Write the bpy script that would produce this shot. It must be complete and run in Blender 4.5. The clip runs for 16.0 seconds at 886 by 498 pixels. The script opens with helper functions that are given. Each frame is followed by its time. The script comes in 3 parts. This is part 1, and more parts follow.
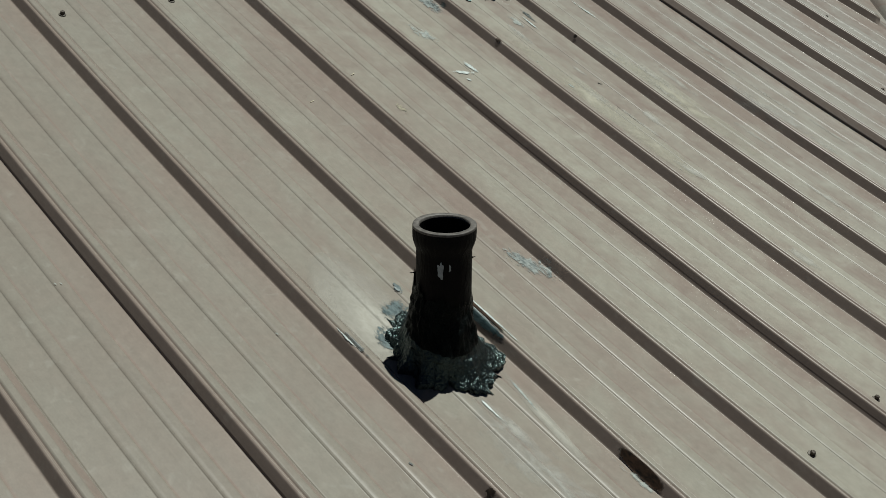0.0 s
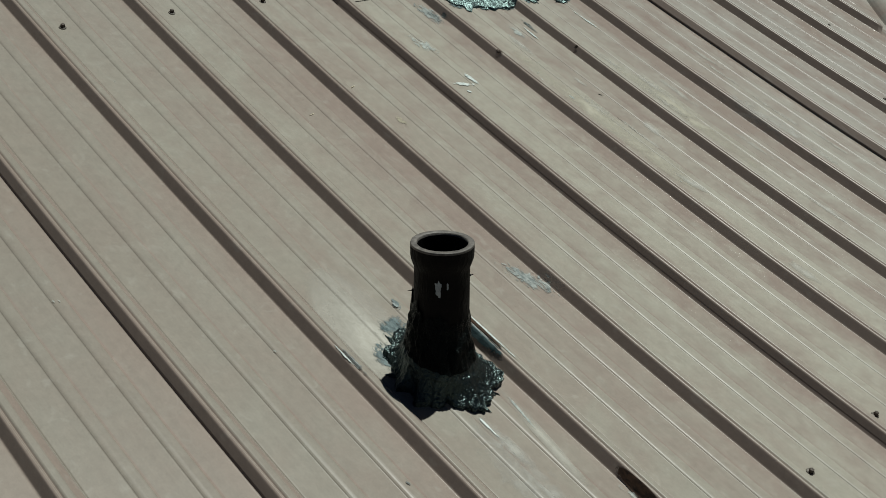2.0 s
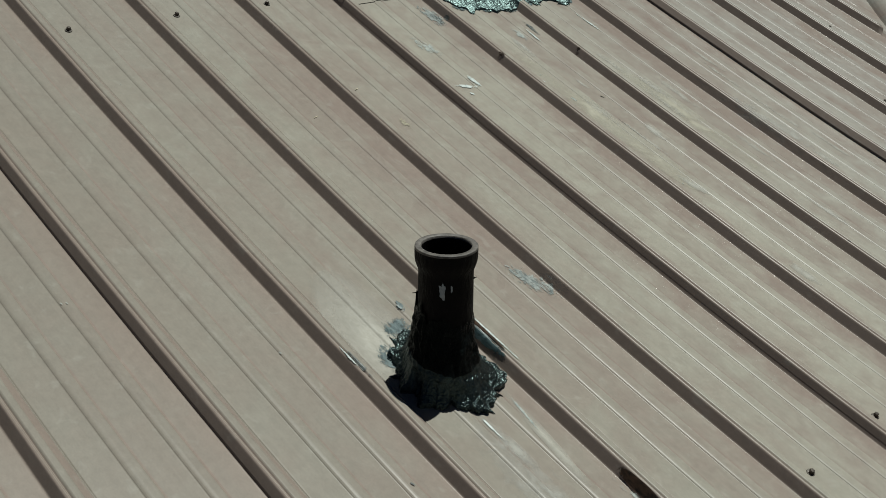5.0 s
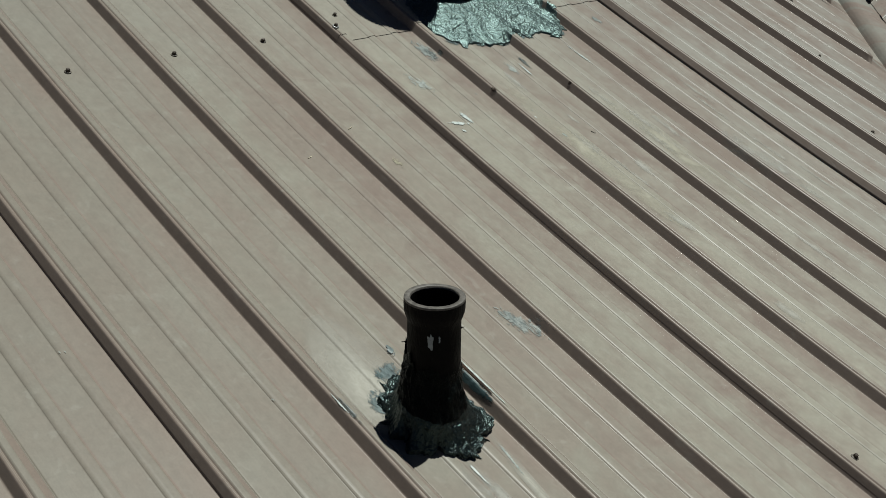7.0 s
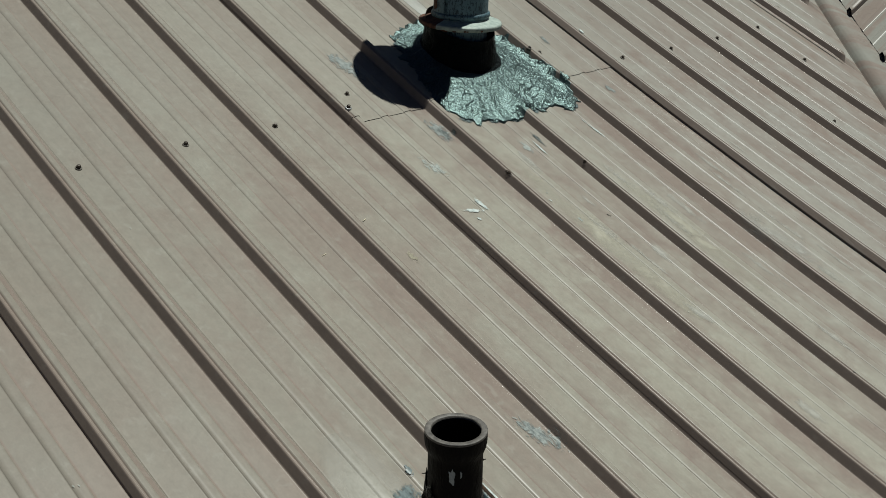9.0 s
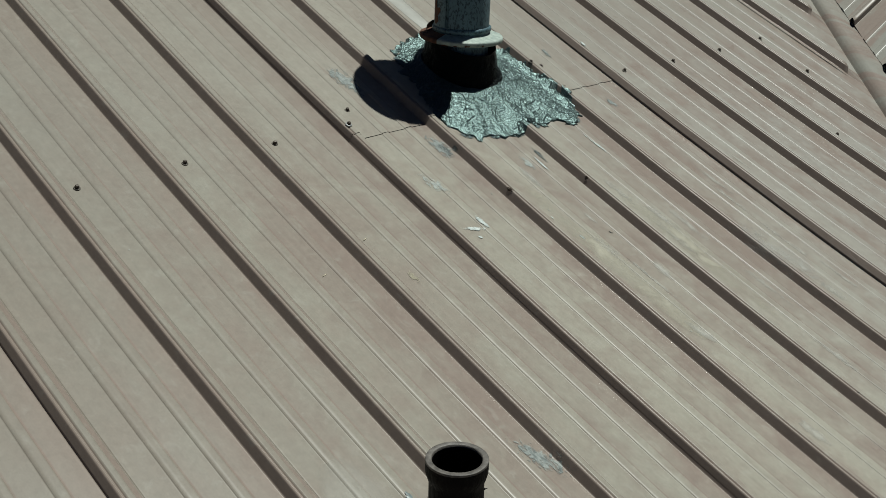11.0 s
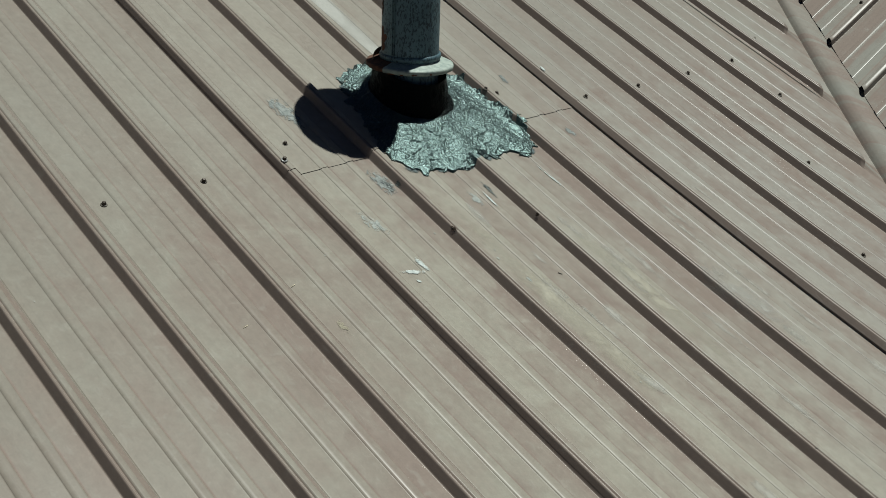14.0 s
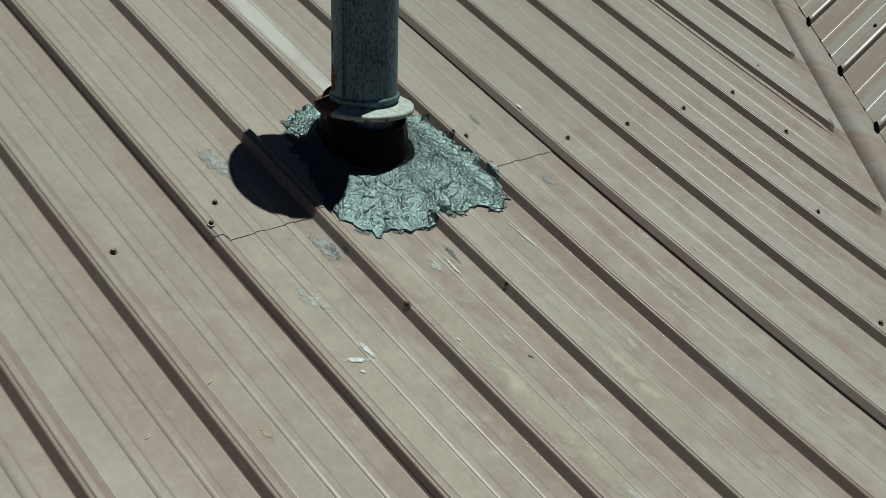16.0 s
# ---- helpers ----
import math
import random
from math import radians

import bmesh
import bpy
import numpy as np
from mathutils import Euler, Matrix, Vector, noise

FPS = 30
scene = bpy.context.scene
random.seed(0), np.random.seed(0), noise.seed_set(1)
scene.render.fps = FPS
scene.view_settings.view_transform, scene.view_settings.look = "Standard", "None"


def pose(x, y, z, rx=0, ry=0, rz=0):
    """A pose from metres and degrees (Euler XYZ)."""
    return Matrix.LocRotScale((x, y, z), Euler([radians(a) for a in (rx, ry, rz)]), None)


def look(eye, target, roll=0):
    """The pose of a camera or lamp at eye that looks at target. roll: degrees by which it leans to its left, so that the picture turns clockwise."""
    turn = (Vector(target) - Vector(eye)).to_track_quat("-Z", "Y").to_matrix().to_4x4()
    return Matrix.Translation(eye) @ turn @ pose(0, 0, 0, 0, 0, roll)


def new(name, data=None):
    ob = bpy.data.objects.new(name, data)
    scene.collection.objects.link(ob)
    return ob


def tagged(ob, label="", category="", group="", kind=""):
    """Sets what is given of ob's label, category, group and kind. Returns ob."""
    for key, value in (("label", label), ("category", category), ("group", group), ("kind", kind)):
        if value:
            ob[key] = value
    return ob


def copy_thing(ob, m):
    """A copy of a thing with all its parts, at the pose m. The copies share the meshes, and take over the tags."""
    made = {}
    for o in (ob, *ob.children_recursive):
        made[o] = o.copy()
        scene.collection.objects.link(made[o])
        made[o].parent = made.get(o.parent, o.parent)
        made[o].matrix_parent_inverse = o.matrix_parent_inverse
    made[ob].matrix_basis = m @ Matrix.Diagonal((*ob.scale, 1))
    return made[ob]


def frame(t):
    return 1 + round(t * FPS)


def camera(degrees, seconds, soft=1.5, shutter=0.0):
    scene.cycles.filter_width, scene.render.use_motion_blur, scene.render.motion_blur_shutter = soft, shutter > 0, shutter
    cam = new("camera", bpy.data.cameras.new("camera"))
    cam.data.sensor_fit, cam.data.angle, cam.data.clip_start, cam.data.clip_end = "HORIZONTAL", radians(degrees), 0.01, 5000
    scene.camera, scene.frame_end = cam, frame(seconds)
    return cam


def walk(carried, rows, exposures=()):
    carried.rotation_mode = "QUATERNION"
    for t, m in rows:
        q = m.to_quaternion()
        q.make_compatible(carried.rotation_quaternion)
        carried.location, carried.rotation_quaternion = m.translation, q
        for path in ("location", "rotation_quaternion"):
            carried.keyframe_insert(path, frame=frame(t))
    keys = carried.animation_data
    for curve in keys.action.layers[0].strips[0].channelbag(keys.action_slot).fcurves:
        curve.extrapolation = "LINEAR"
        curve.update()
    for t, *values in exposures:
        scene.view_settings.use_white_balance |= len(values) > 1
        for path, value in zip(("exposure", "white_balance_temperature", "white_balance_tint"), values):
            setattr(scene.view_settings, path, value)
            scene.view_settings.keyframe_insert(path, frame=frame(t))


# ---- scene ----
cam = camera(40.985, 16.0, 0.6)
ROWS = [
    (0.0, -0.7302, -2.0746, 0.4345, 68.154, -1.551, -43.866),
    (0.5, -0.7193, -2.0691, 0.4409, 68.070, -1.538, -43.828),
    (1.0, -0.7129, -2.0719, 0.4416, 68.042, -1.540, -43.768),
    (1.5, -0.7101, -2.0731, 0.4474, 68.057, -1.538, -43.719),
    (2.0, -0.7167, -2.0729, 0.4594, 68.090, -1.552, -43.632),
    (2.5, -0.7147, -2.0692, 0.4654, 68.101, -1.553, -43.543),
    (3.0, -0.7161, -2.0665, 0.4662, 68.081, -1.555, -43.525),
    (3.5, -0.7174, -2.0692, 0.4703, 68.042, -1.557, -43.540),
    (4.0, -0.7171, -2.0747, 0.4714, 67.995, -1.546, -43.590),
    (6.5, -0.7492, -2.0818, 0.4730, 67.988, -1.620, -43.534),
    (7.0, -0.7266, -2.0981, 0.5597, 67.898, -1.694, -43.504),
    (7.5, -0.7043, -2.1058, 0.6786, 67.888, -1.741, -43.474),
    (8.0, -0.6952, -2.1101, 0.7160, 67.917, -1.732, -43.478),
    (8.5, -0.6984, -2.0862, 0.7104, 67.955, -1.741, -43.481),
    (9.0, -0.6825, -2.0001, 0.7181, 67.921, -1.743, -43.485),
    (11.5, -0.6493, -1.9784, 0.7558, 67.892, -1.688, -43.416),
    (12.0, -0.6094, -1.9801, 0.7618, 67.918, -1.683, -43.370),
    (12.5, -0.5796, -1.9739, 0.7639, 67.916, -1.671, -43.349),
    (13.0, -0.5366, -1.9744, 0.7758, 67.917, -1.663, -43.306),
    (13.5, -0.4988, -1.9687, 0.7845, 67.911, -1.662, -43.292),
    (14.0, -0.4612, -1.9567, 0.7834, 67.921, -1.666, -43.253),
    (14.5, -0.4001, -1.9306, 0.7899, 67.923, -1.655, -43.233),
    (15.0, -0.3210, -1.8932, 0.7917, 67.930, -1.641, -43.185),
    (15.5, -0.2315, -1.8295, 0.7898, 67.889, -1.665, -43.136),
    (16.0, -0.1383, -1.7490, 0.7932, 67.787, -1.713, -43.038),
]
walk(cam, [(t, pose(x, y, z, rx, ry, rz)) for t, x, y, z, rx, ry, rz in ROWS], [(0.0, 0.0), (16.0, 0.0)])

# ---------------------------------------------------------------- light
SLOPE = radians(20.0)                     # pitch of the near roof
ROOF = Matrix.Rotation(SLOPE, 4, "X")     # roof frame: x across the ribs, y up the slope, z off the sheet
SUN_DIR = (ROOF.to_3x3() @ Vector((0.2855, 0.3445, 0.8945))).normalized()

world = bpy.data.worlds.new("sky")
scene.world = world
world.use_nodes = True
wn = world.node_tree
sky = wn.nodes.new("ShaderNodeTexSky")
sky.sky_type = "NISHITA"
sky.sun_disc = False
sky.sun_elevation = math.asin(SUN_DIR.z)
sky.sun_rotation = math.atan2(SUN_DIR.x, SUN_DIR.y)
sky.altitude = 3000
sky.air_density = 0.3
sky.dust_density = 0.3
wn.links.new(sky.outputs[0], wn.nodes["Background"].inputs[0])
wn.nodes["Background"].inputs[1].default_value = 0.04

sun_data = bpy.data.lights.new("sun", "SUN")
sun_data.energy = 5.0
sun_data.angle = radians(0.53)
sun_data.color = (0.955, 0.985, 0.92)
sun = new("sun", sun_data)
sun.matrix_world = look(SUN_DIR * 20, (0, 0, 0))


# ---------------------------------------------------------------- materials
def material(name):
    m = bpy.data.materials.new(name)
    m.use_nodes = True
    return m, m.node_tree, m.node_tree.nodes["Principled BSDF"]


def ramp(nt, fac, stops):
    r = nt.nodes.new("ShaderNodeValToRGB")
    el = r.color_ramp.elements
    while len(el) < len(stops):
        el.new(0.5)
    for e, (p, c) in zip(el, stops):
        e.position, e.color = p, ((*c, 1) if isinstance(c, tuple) else (c, c, c, 1))
    nt.links.new(fac, r.inputs[0])
    return r.outputs[0]


def put(nt, sock, v):
    if isinstance(v, (int, float)):
        sock.default_value = v
    elif isinstance(v, tuple):
        sock.default_value = (*v, 1)
    else:
        nt.links.new(v, sock)


def mixed(nt, fac, a, b, mode="MIX"):
    m = nt.nodes.new("ShaderNodeMix")
    m.data_type, m.blend_type = "RGBA", mode
    put(nt, m.inputs[0], fac)
    put(nt, m.inputs[6], a)
    put(nt, m.inputs[7], b)
    return m.outputs[2]


def math_node(nt, op, a, b=0.0, clamp=False):
    m = nt.nodes.new("ShaderNodeMath")
    m.operation, m.use_clamp = op, clamp
    put(nt, m.inputs[0], a)
    put(nt, m.inputs[1], b)
    return m.outputs[0]


def noise_at(nt, scale, stretch=(1, 1, 1), detail=4.0, rough=0.55, distortion=0.0, shift=0.0, coords="Object"):
    tc = nt.nodes.new("ShaderNodeTexCoord")
    mp = nt.nodes.new("ShaderNodeMapping")
    mp.inputs["Scale"].default_value = stretch
    mp.inputs["Location"].default_value = (shift, shift * 0.7, 0)
    nt.links.new(tc.outputs[coords], mp.inputs[0])
    n = nt.nodes.new("ShaderNodeTexNoise")
    n.inputs["Scale"].default_value = scale
    n.inputs["Detail"].default_value = detail
    n.inputs["Roughness"].default_value = rough
    n.inputs["Distortion"].default_value = distortion
    nt.links.new(mp.outputs[0], n.inputs["Vector"])
    return n.outputs[0]


def bump(nt, bsdf, height, strength, distance):
    b = nt.nodes.new("ShaderNodeBump")
    b.inputs["Strength"].default_value = strength
    b.inputs["Distance"].default_value = distance
    nt.links.new(height, b.inputs["Height"])
    nt.links.new(b.outputs[0], bsdf.inputs["Normal"])


def paint_material(name, even=False):
    """Old brown factory paint under a chalk film: mottled, thinned by runoff on the rib slopes, with rib shade and
    reflections painted in.
    """
    m, nt, b = material(name)
    big = noise_at(nt, 3.0, (1, 0.55, 1), 3, 0.5, 0.3)
    blots = noise_at(nt, 16.0, (1, 0.7, 1), 3, 0.55, 0.6, 3.0)
    spots = noise_at(nt, 46.0, (1, 0.75, 1), 3, 0.55, 0.5, 9.0)
    bands = noise_at(nt, 9.0, (1, 0.10, 1), 3, 0.5, 0.05, 7.0)
    streak = noise_at(nt, 120.0, (1, 0.02, 1), 3, 0.6, 0.1)
    hair = noise_at(nt, 30.0, (1, 0.22, 1), 2, 0.5, 2.4, 5.0)
    fine = noise_at(nt, 420.0, (1, 0.6, 1), 3, 0.65)
    tc = nt.nodes.new("ShaderNodeTexCoord")
    xyz = nt.nodes.new("ShaderNodeSeparateXYZ")
    nt.links.new(tc.outputs["Object"], xyz.inputs[0])

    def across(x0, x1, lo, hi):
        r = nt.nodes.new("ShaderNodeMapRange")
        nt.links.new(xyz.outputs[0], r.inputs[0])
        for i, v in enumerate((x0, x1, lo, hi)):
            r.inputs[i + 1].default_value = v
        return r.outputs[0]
    def up_slope(y0, y1):
        r = nt.nodes.new("ShaderNodeMapRange")
        nt.links.new(xyz.outputs[1], r.inputs[0])
        r.inputs[1].default_value, r.inputs[2].default_value = y0, y1
        return r.outputs[0]
    body, grey, cream, white = (0.234, 0.191, 0.163), (0.223, 0.210, 0.177), (0.318, 0.305, 0.257), (0.294, 0.284, 0.256)
    # wing and valley sheets: the sky's reflection is put into these greener tones
    if even:
        body, grey, cream, white = (0.225, 0.214, 0.186), (0.240, 0.236, 0.206), (0.250, 0.248, 0.218), (0.250, 0.248, 0.220)
    # browner by place on the rib spacing: washed slopes, plus painted rib shade and reflections
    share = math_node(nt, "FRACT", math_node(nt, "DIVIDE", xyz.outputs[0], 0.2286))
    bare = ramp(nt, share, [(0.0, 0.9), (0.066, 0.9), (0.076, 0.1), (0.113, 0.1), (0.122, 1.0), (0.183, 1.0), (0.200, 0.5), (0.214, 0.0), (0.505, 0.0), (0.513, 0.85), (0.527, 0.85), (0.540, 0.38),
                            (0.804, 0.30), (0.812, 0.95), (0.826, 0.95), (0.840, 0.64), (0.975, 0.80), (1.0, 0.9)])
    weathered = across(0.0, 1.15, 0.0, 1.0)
    mottle = math_node(nt, "ADD", math_node(nt, "MULTIPLY", blots, 0.42), math_node(nt, "ADD", math_node(nt, "MULTIPLY", spots, 0.14), math_node(nt, "MULTIPLY", bands, 0.44)))
    mottle = math_node(nt, "ADD", mottle, math_node(nt, "MULTIPLY", big, 0.22))
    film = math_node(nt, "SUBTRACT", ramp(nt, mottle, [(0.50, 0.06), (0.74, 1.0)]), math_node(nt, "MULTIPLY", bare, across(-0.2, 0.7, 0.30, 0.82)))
    # grey film at low x carries the sky gloss; further across, patchy thick chalk
    thin = math_node(nt, "ADD", math_node(nt, "MULTIPLY", film, 0.35), 0.62)
    rough_film = math_node(nt, "ADD", math_node(nt, "MULTIPLY", film, 1.05), 0.20)
    low = math_node(nt, "SUBTRACT", 1.0, up_slope(-1.0, -0.5))
    rough_film = math_node(nt, "ADD", rough_film, math_node(nt, "MULTIPLY", low, 0.13))
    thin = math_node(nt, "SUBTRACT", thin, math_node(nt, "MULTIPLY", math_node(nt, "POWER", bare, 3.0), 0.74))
    cover = nt.nodes.new("ShaderNodeMix")
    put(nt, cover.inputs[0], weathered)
    put(nt, cover.inputs[2], thin)
    put(nt, cover.inputs[3], rough_film)
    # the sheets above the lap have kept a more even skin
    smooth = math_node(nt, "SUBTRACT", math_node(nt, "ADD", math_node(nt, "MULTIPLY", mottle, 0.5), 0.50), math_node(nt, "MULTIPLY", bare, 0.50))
    kept = nt.nodes.new("ShaderNodeMix")
    put(nt, kept.inputs[0], math_node(nt, "MULTIPLY", up_slope(-0.15, 0.25), 0.8))
    put(nt, kept.inputs[2], cover.outputs[0])
    put(nt, kept.inputs[3], smooth)
    steep = ramp(nt, share, [(0.0, 0.0), (0.036, 0.0), (0.046, 1.0)])      # the shaded rib sides' warm brown, put into the paint by leaving out chalk
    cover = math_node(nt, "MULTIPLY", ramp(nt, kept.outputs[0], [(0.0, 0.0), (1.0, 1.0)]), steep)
    # the step from grey to cream also holds the fall-off in brightness leftward
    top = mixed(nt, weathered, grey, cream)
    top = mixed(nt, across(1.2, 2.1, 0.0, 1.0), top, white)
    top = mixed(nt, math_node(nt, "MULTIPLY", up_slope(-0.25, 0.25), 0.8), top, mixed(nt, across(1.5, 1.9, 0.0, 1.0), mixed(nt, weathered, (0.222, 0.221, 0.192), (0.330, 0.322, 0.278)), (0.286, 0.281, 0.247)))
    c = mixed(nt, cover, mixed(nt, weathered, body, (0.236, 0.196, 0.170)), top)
    # fine scuffs and hairlines in the chalk
    line = math_node(nt, "ABSOLUTE", math_node(nt, "SUBTRACT", hair, 0.5))
    scuff = math_node(nt, "MULTIPLY", ramp(nt, line, [(0.0, 1.0), (0.012, 0.0)]), math_node(nt, "MULTIPLY", ramp(nt, blots, [(0.50, 0.0), (0.62, 0.30)]), weathered))
    c = mixed(nt, scuff, c, (0.42, 0.41, 0.37))
    grime = noise_at(nt, 75.0, (1, 0.8, 1), 4, 0.6, 0.4, 2.0)
    c = mixed(nt, 0.25 if even else 0.5, c, ramp(nt, grime, [(0.34, 0.80), (0.50, 0.90), (0.68, 1.0)]), "MULTIPLY")
    c = mixed(nt, ramp(nt, spots, [(0.60, 0.0), (0.72, 0.04 if even else 0.22)]), c, (0.33, 0.32, 0.285))
    c = mixed(nt, 0.20, c, ramp(nt, streak, [(0.3, 0.62), (0.55, 0.84), (0.75, 1.0)]), "MULTIPLY")
    c = mixed(nt, 0.16, c, ramp(nt, fine, [(0.3, 0.5), (0.7, 1.0)]), "MULTIPLY")
    nt.links.new(c, b.inputs["Base Color"])
    nt.links.new(ramp(nt, mottle, [(0.45, 0.25 if even else 0.26), (0.80, 0.34 if even else 0.35)]), b.inputs["Roughness"])
    b.inputs["Specular IOR Level"].default_value = 0.16 if even else 0.08
    b.inputs["Sheen Weight"].default_value = 0.05
    b.inputs["Sheen Roughness"].default_value = 0.5
    b.inputs["Sheen Tint"].default_value = (0.93, 1.0, 0.96, 1)
    relief = math_node(nt, "ADD", math_node(nt, "MULTIPLY", blots, 1.2), math_node(nt, "MULTIPLY", streak, 0.3))
    bump(nt, b, relief, 0.2, 0.0006)
    return m


def tar_material(name, dark, light, rough, relief, ior, tint, gloss=0.5, size=1.0):
    """Skinned-over roof tar: black, glossy, crinkled like foil."""
    m, nt, b = material(name)
    lumps = noise_at(nt, 64 / size, (1, 1, 1), 2, 0.5, 1.6)
    wrinkle = noise_at(nt, 165 / size, (1, 1, 1), 1, 0.5, 1.6)
    crease = noise_at(nt, 270 / size, (1, 1, 1), 1, 0.5, 2.0, 4.0)
    fine = noise_at(nt, 520, (1, 1, 1), 2, 0.6, 0.6)
    fold = math_node(nt, "ABSOLUTE", math_node(nt, "SUBTRACT", lumps, 0.5))
    sharp = math_node(nt, "ABSOLUTE", math_node(nt, "SUBTRACT", crease, 0.5))
    h = math_node(nt, "ADD", math_node(nt, "MULTIPLY", fold, 3.2), math_node(nt, "MULTIPLY", wrinkle, 2.0))
    h = math_node(nt, "SUBTRACT", h, math_node(nt, "MULTIPLY", sharp, 1.3))
    nt.links.new(ramp(nt, fine, [(0.35, dark), (0.7, light)]), b.inputs["Base Color"])
    nt.links.new(ramp(nt, fine, [(0.3, rough), (0.7, rough + 0.12)]), b.inputs["Roughness"])
    b.inputs["IOR"].default_value = ior
    b.inputs["Specular IOR Level"].default_value = gloss
    b.inputs["Specular Tint"].default_value = (*tint, 1)
    bump(nt, b, h, 1.0, relief)
    return m


def iron_material():
    m, nt, b = material("tarred_iron")
    n = noise_at(nt, 60, (1, 1, 0.5), 5, 0.6)
    nt.links.new(ramp(nt, n, [(0.35, (0.002, 0.002, 0.002)), (0.7, (0.007, 0.006, 0.006))]), b.inputs["Base Color"])
    nt.links.new(ramp(nt, n, [(0.3, 0.5), (0.7, 0.75)]), b.inputs["Roughness"])
    b.inputs["Specular IOR Level"].default_value = 0.08
    bump(nt, b, noise_at(nt, 120, (1, 1, 0.4), 5, 0.6, 0.4), 0.8, 0.004)
    return m


def rim_material():
    m, nt, b = material("worn_iron_rim")
    n = noise_at(nt, 90, (1, 1, 1), 5, 0.65)
    nt.links.new(ramp(nt, n, [(0.3, (0.03, 0.027, 0.024)), (0.7, (0.13, 0.12, 0.108))]), b.inputs["Base Color"])
    b.inputs["Roughness"].default_value = 0.55
    bump(nt, b, n, 0.5, 0.002)
    return m


def galvanised_material():
    """Dull blue-grey zinc with dark spangle and rust at the edges of height."""
    m, nt, b = material("weathered_galvanised_steel")
    spangle = noise_at(nt, 230, (1, 1, 0.5), 3, 0.6, 0.4)
    cloud = noise_at(nt, 12, (1, 1, 0.5), 4, 0.6, 0.0, 2.0)
    c = ramp(nt, cloud, [(0.3, (0.040, 0.085, 0.105)), (0.7, (0.105, 0.190, 0.222))])
    flecks = math_node(nt, "ADD", spangle, math_node(nt, "MULTIPLY", noise_at(nt, 20, (1, 1, 0.6), 3, 0.6, 0.0, 8.0), 0.35))
    c = mixed(nt, ramp(nt, flecks, [(0.70, 0.0), (0.77, 0.85)]), c, (0.018, 0.036, 0.046))
    nt.links.new(c, b.inputs["Base Color"])
    b.inputs["Metallic"].default_value = 0.25
    nt.links.new(ramp(nt, spangle, [(0.3, 0.42), (0.7, 0.7)]), b.inputs["Roughness"])
    bump(nt, b, spangle, 0.2, 0.0006)
    return m


def speckled(name, lo, hi, scale, rough, metal=0.0, relief=0.3, depth=0.001):
    m, nt, b = material(name)
    n = noise_at(nt, scale, (1, 1, 1), 5, 0.65, 0.4)
    nt.links.new(ramp(nt, n, [(0.3, lo), (0.7, hi)]), b.inputs["Base Color"])
    b.inputs["Roughness"].default_value = rough
    b.inputs["Metallic"].default_value = metal
    bump(nt, b, n, relief, depth)
    return m


def smear_material(name, lo, hi, rough, cover, ramp_stops=((0.42, 0.0), (0.58, 0.9)), blots=(70, 6, 0.75)):
    """A thin ragged deposit: bare paint shows through where the noise is low and towards its edge."""
    m, nt, b = material(name)
    n = noise_at(nt, 130, (1, 0.5, 1), 6, 0.75, 0.6)
    nt.links.new(ramp(nt, n, [(0.38, lo), (0.60, hi)]), b.inputs["Base Color"])
    b.inputs["Roughness"].default_value = rough
    b.inputs["Specular IOR Level"].default_value = 0.2
    tc = nt.nodes.new("ShaderNodeTexCoord")
    sub = nt.nodes.new("ShaderNodeVectorMath")
    sub.operation = "SUBTRACT"
    sub.inputs[1].default_value = (0.5, 0.5, 0.0)
    nt.links.new(tc.outputs["UV"], sub.inputs[0])
    ln = nt.nodes.new("ShaderNodeVectorMath")
    ln.operation = "LENGTH"
    nt.links.new(sub.outputs[0], ln.inputs[0])
    edge = math_node(nt, "MULTIPLY", ln.outputs["Value"], 2.0)
    blot = noise_at(nt, blots[0], (1, 0.6, 1), blots[1], blots[2], 0.8, 5.0)
    s = math_node(nt, "SUBTRACT", math_node(nt, "ADD", blot, cover), math_node(nt, "MULTIPLY", edge, 0.42))
    fade = math_node(nt, "MULTIPLY", math_node(nt, "SUBTRACT", 1.08, edge), 6.0, True)
    nt.links.new(math_node(nt, "MULTIPLY", ramp(nt, s, list(ramp_stops)), fade), b.inputs["Alpha"])
    return m


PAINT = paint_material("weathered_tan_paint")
EVEN = paint_material("even_tan_paint_sky_tint", True)
TAR = tar_material("glossy_roof_tar", (0.004, 0.006, 0.007), (0.012, 0.017, 0.017), 0.31, 0.00064, 1.92, (0.66, 1.0, 0.97), 0.5, 1.15)
WETTAR = tar_material("wet_black_tar", (0.0012, 0.002, 0.002), (0.003, 0.005, 0.005), 0.24, 0.0015, 1.5, (0.70, 1.0, 0.98), 0.65, 1.7)
BLACKTAR = tar_material("smooth_black_tar", (0.0015, 0.002, 0.002), (0.003, 0.004, 0.004), 0.22, 0.0014, 1.5, (0.75, 1.0, 1.0), 0.07)
IRON = iron_material()
RIM = rim_material()
GALV = galvanised_material()
WHITE = speckled("chalky_white_metal", (0.17, 0.225, 0.205), (0.38, 0.445, 0.395), 75, 0.6, 0.0, 0.5)
RUST = speckled("brown_rust", (0.035, 0.015, 0.009), (0.14, 0.055, 0.026), 80, 0.85, 0.0, 0.6, 0.002)
SCREW = speckled("oxidised_screw_steel", (0.012, 0.010, 0.008), (0.07, 0.055, 0.042), 300, 0.5, 0.4)
WASHER = speckled("grey_rubber_washer", (0.05, 0.044, 0.036), (0.15, 0.135, 0.11), 300, 0.6)
BRIGHT = speckled("zinc_washer", (0.26, 0.27, 0.27), (0.42, 0.43, 0.42), 300, 0.4, 0.5)
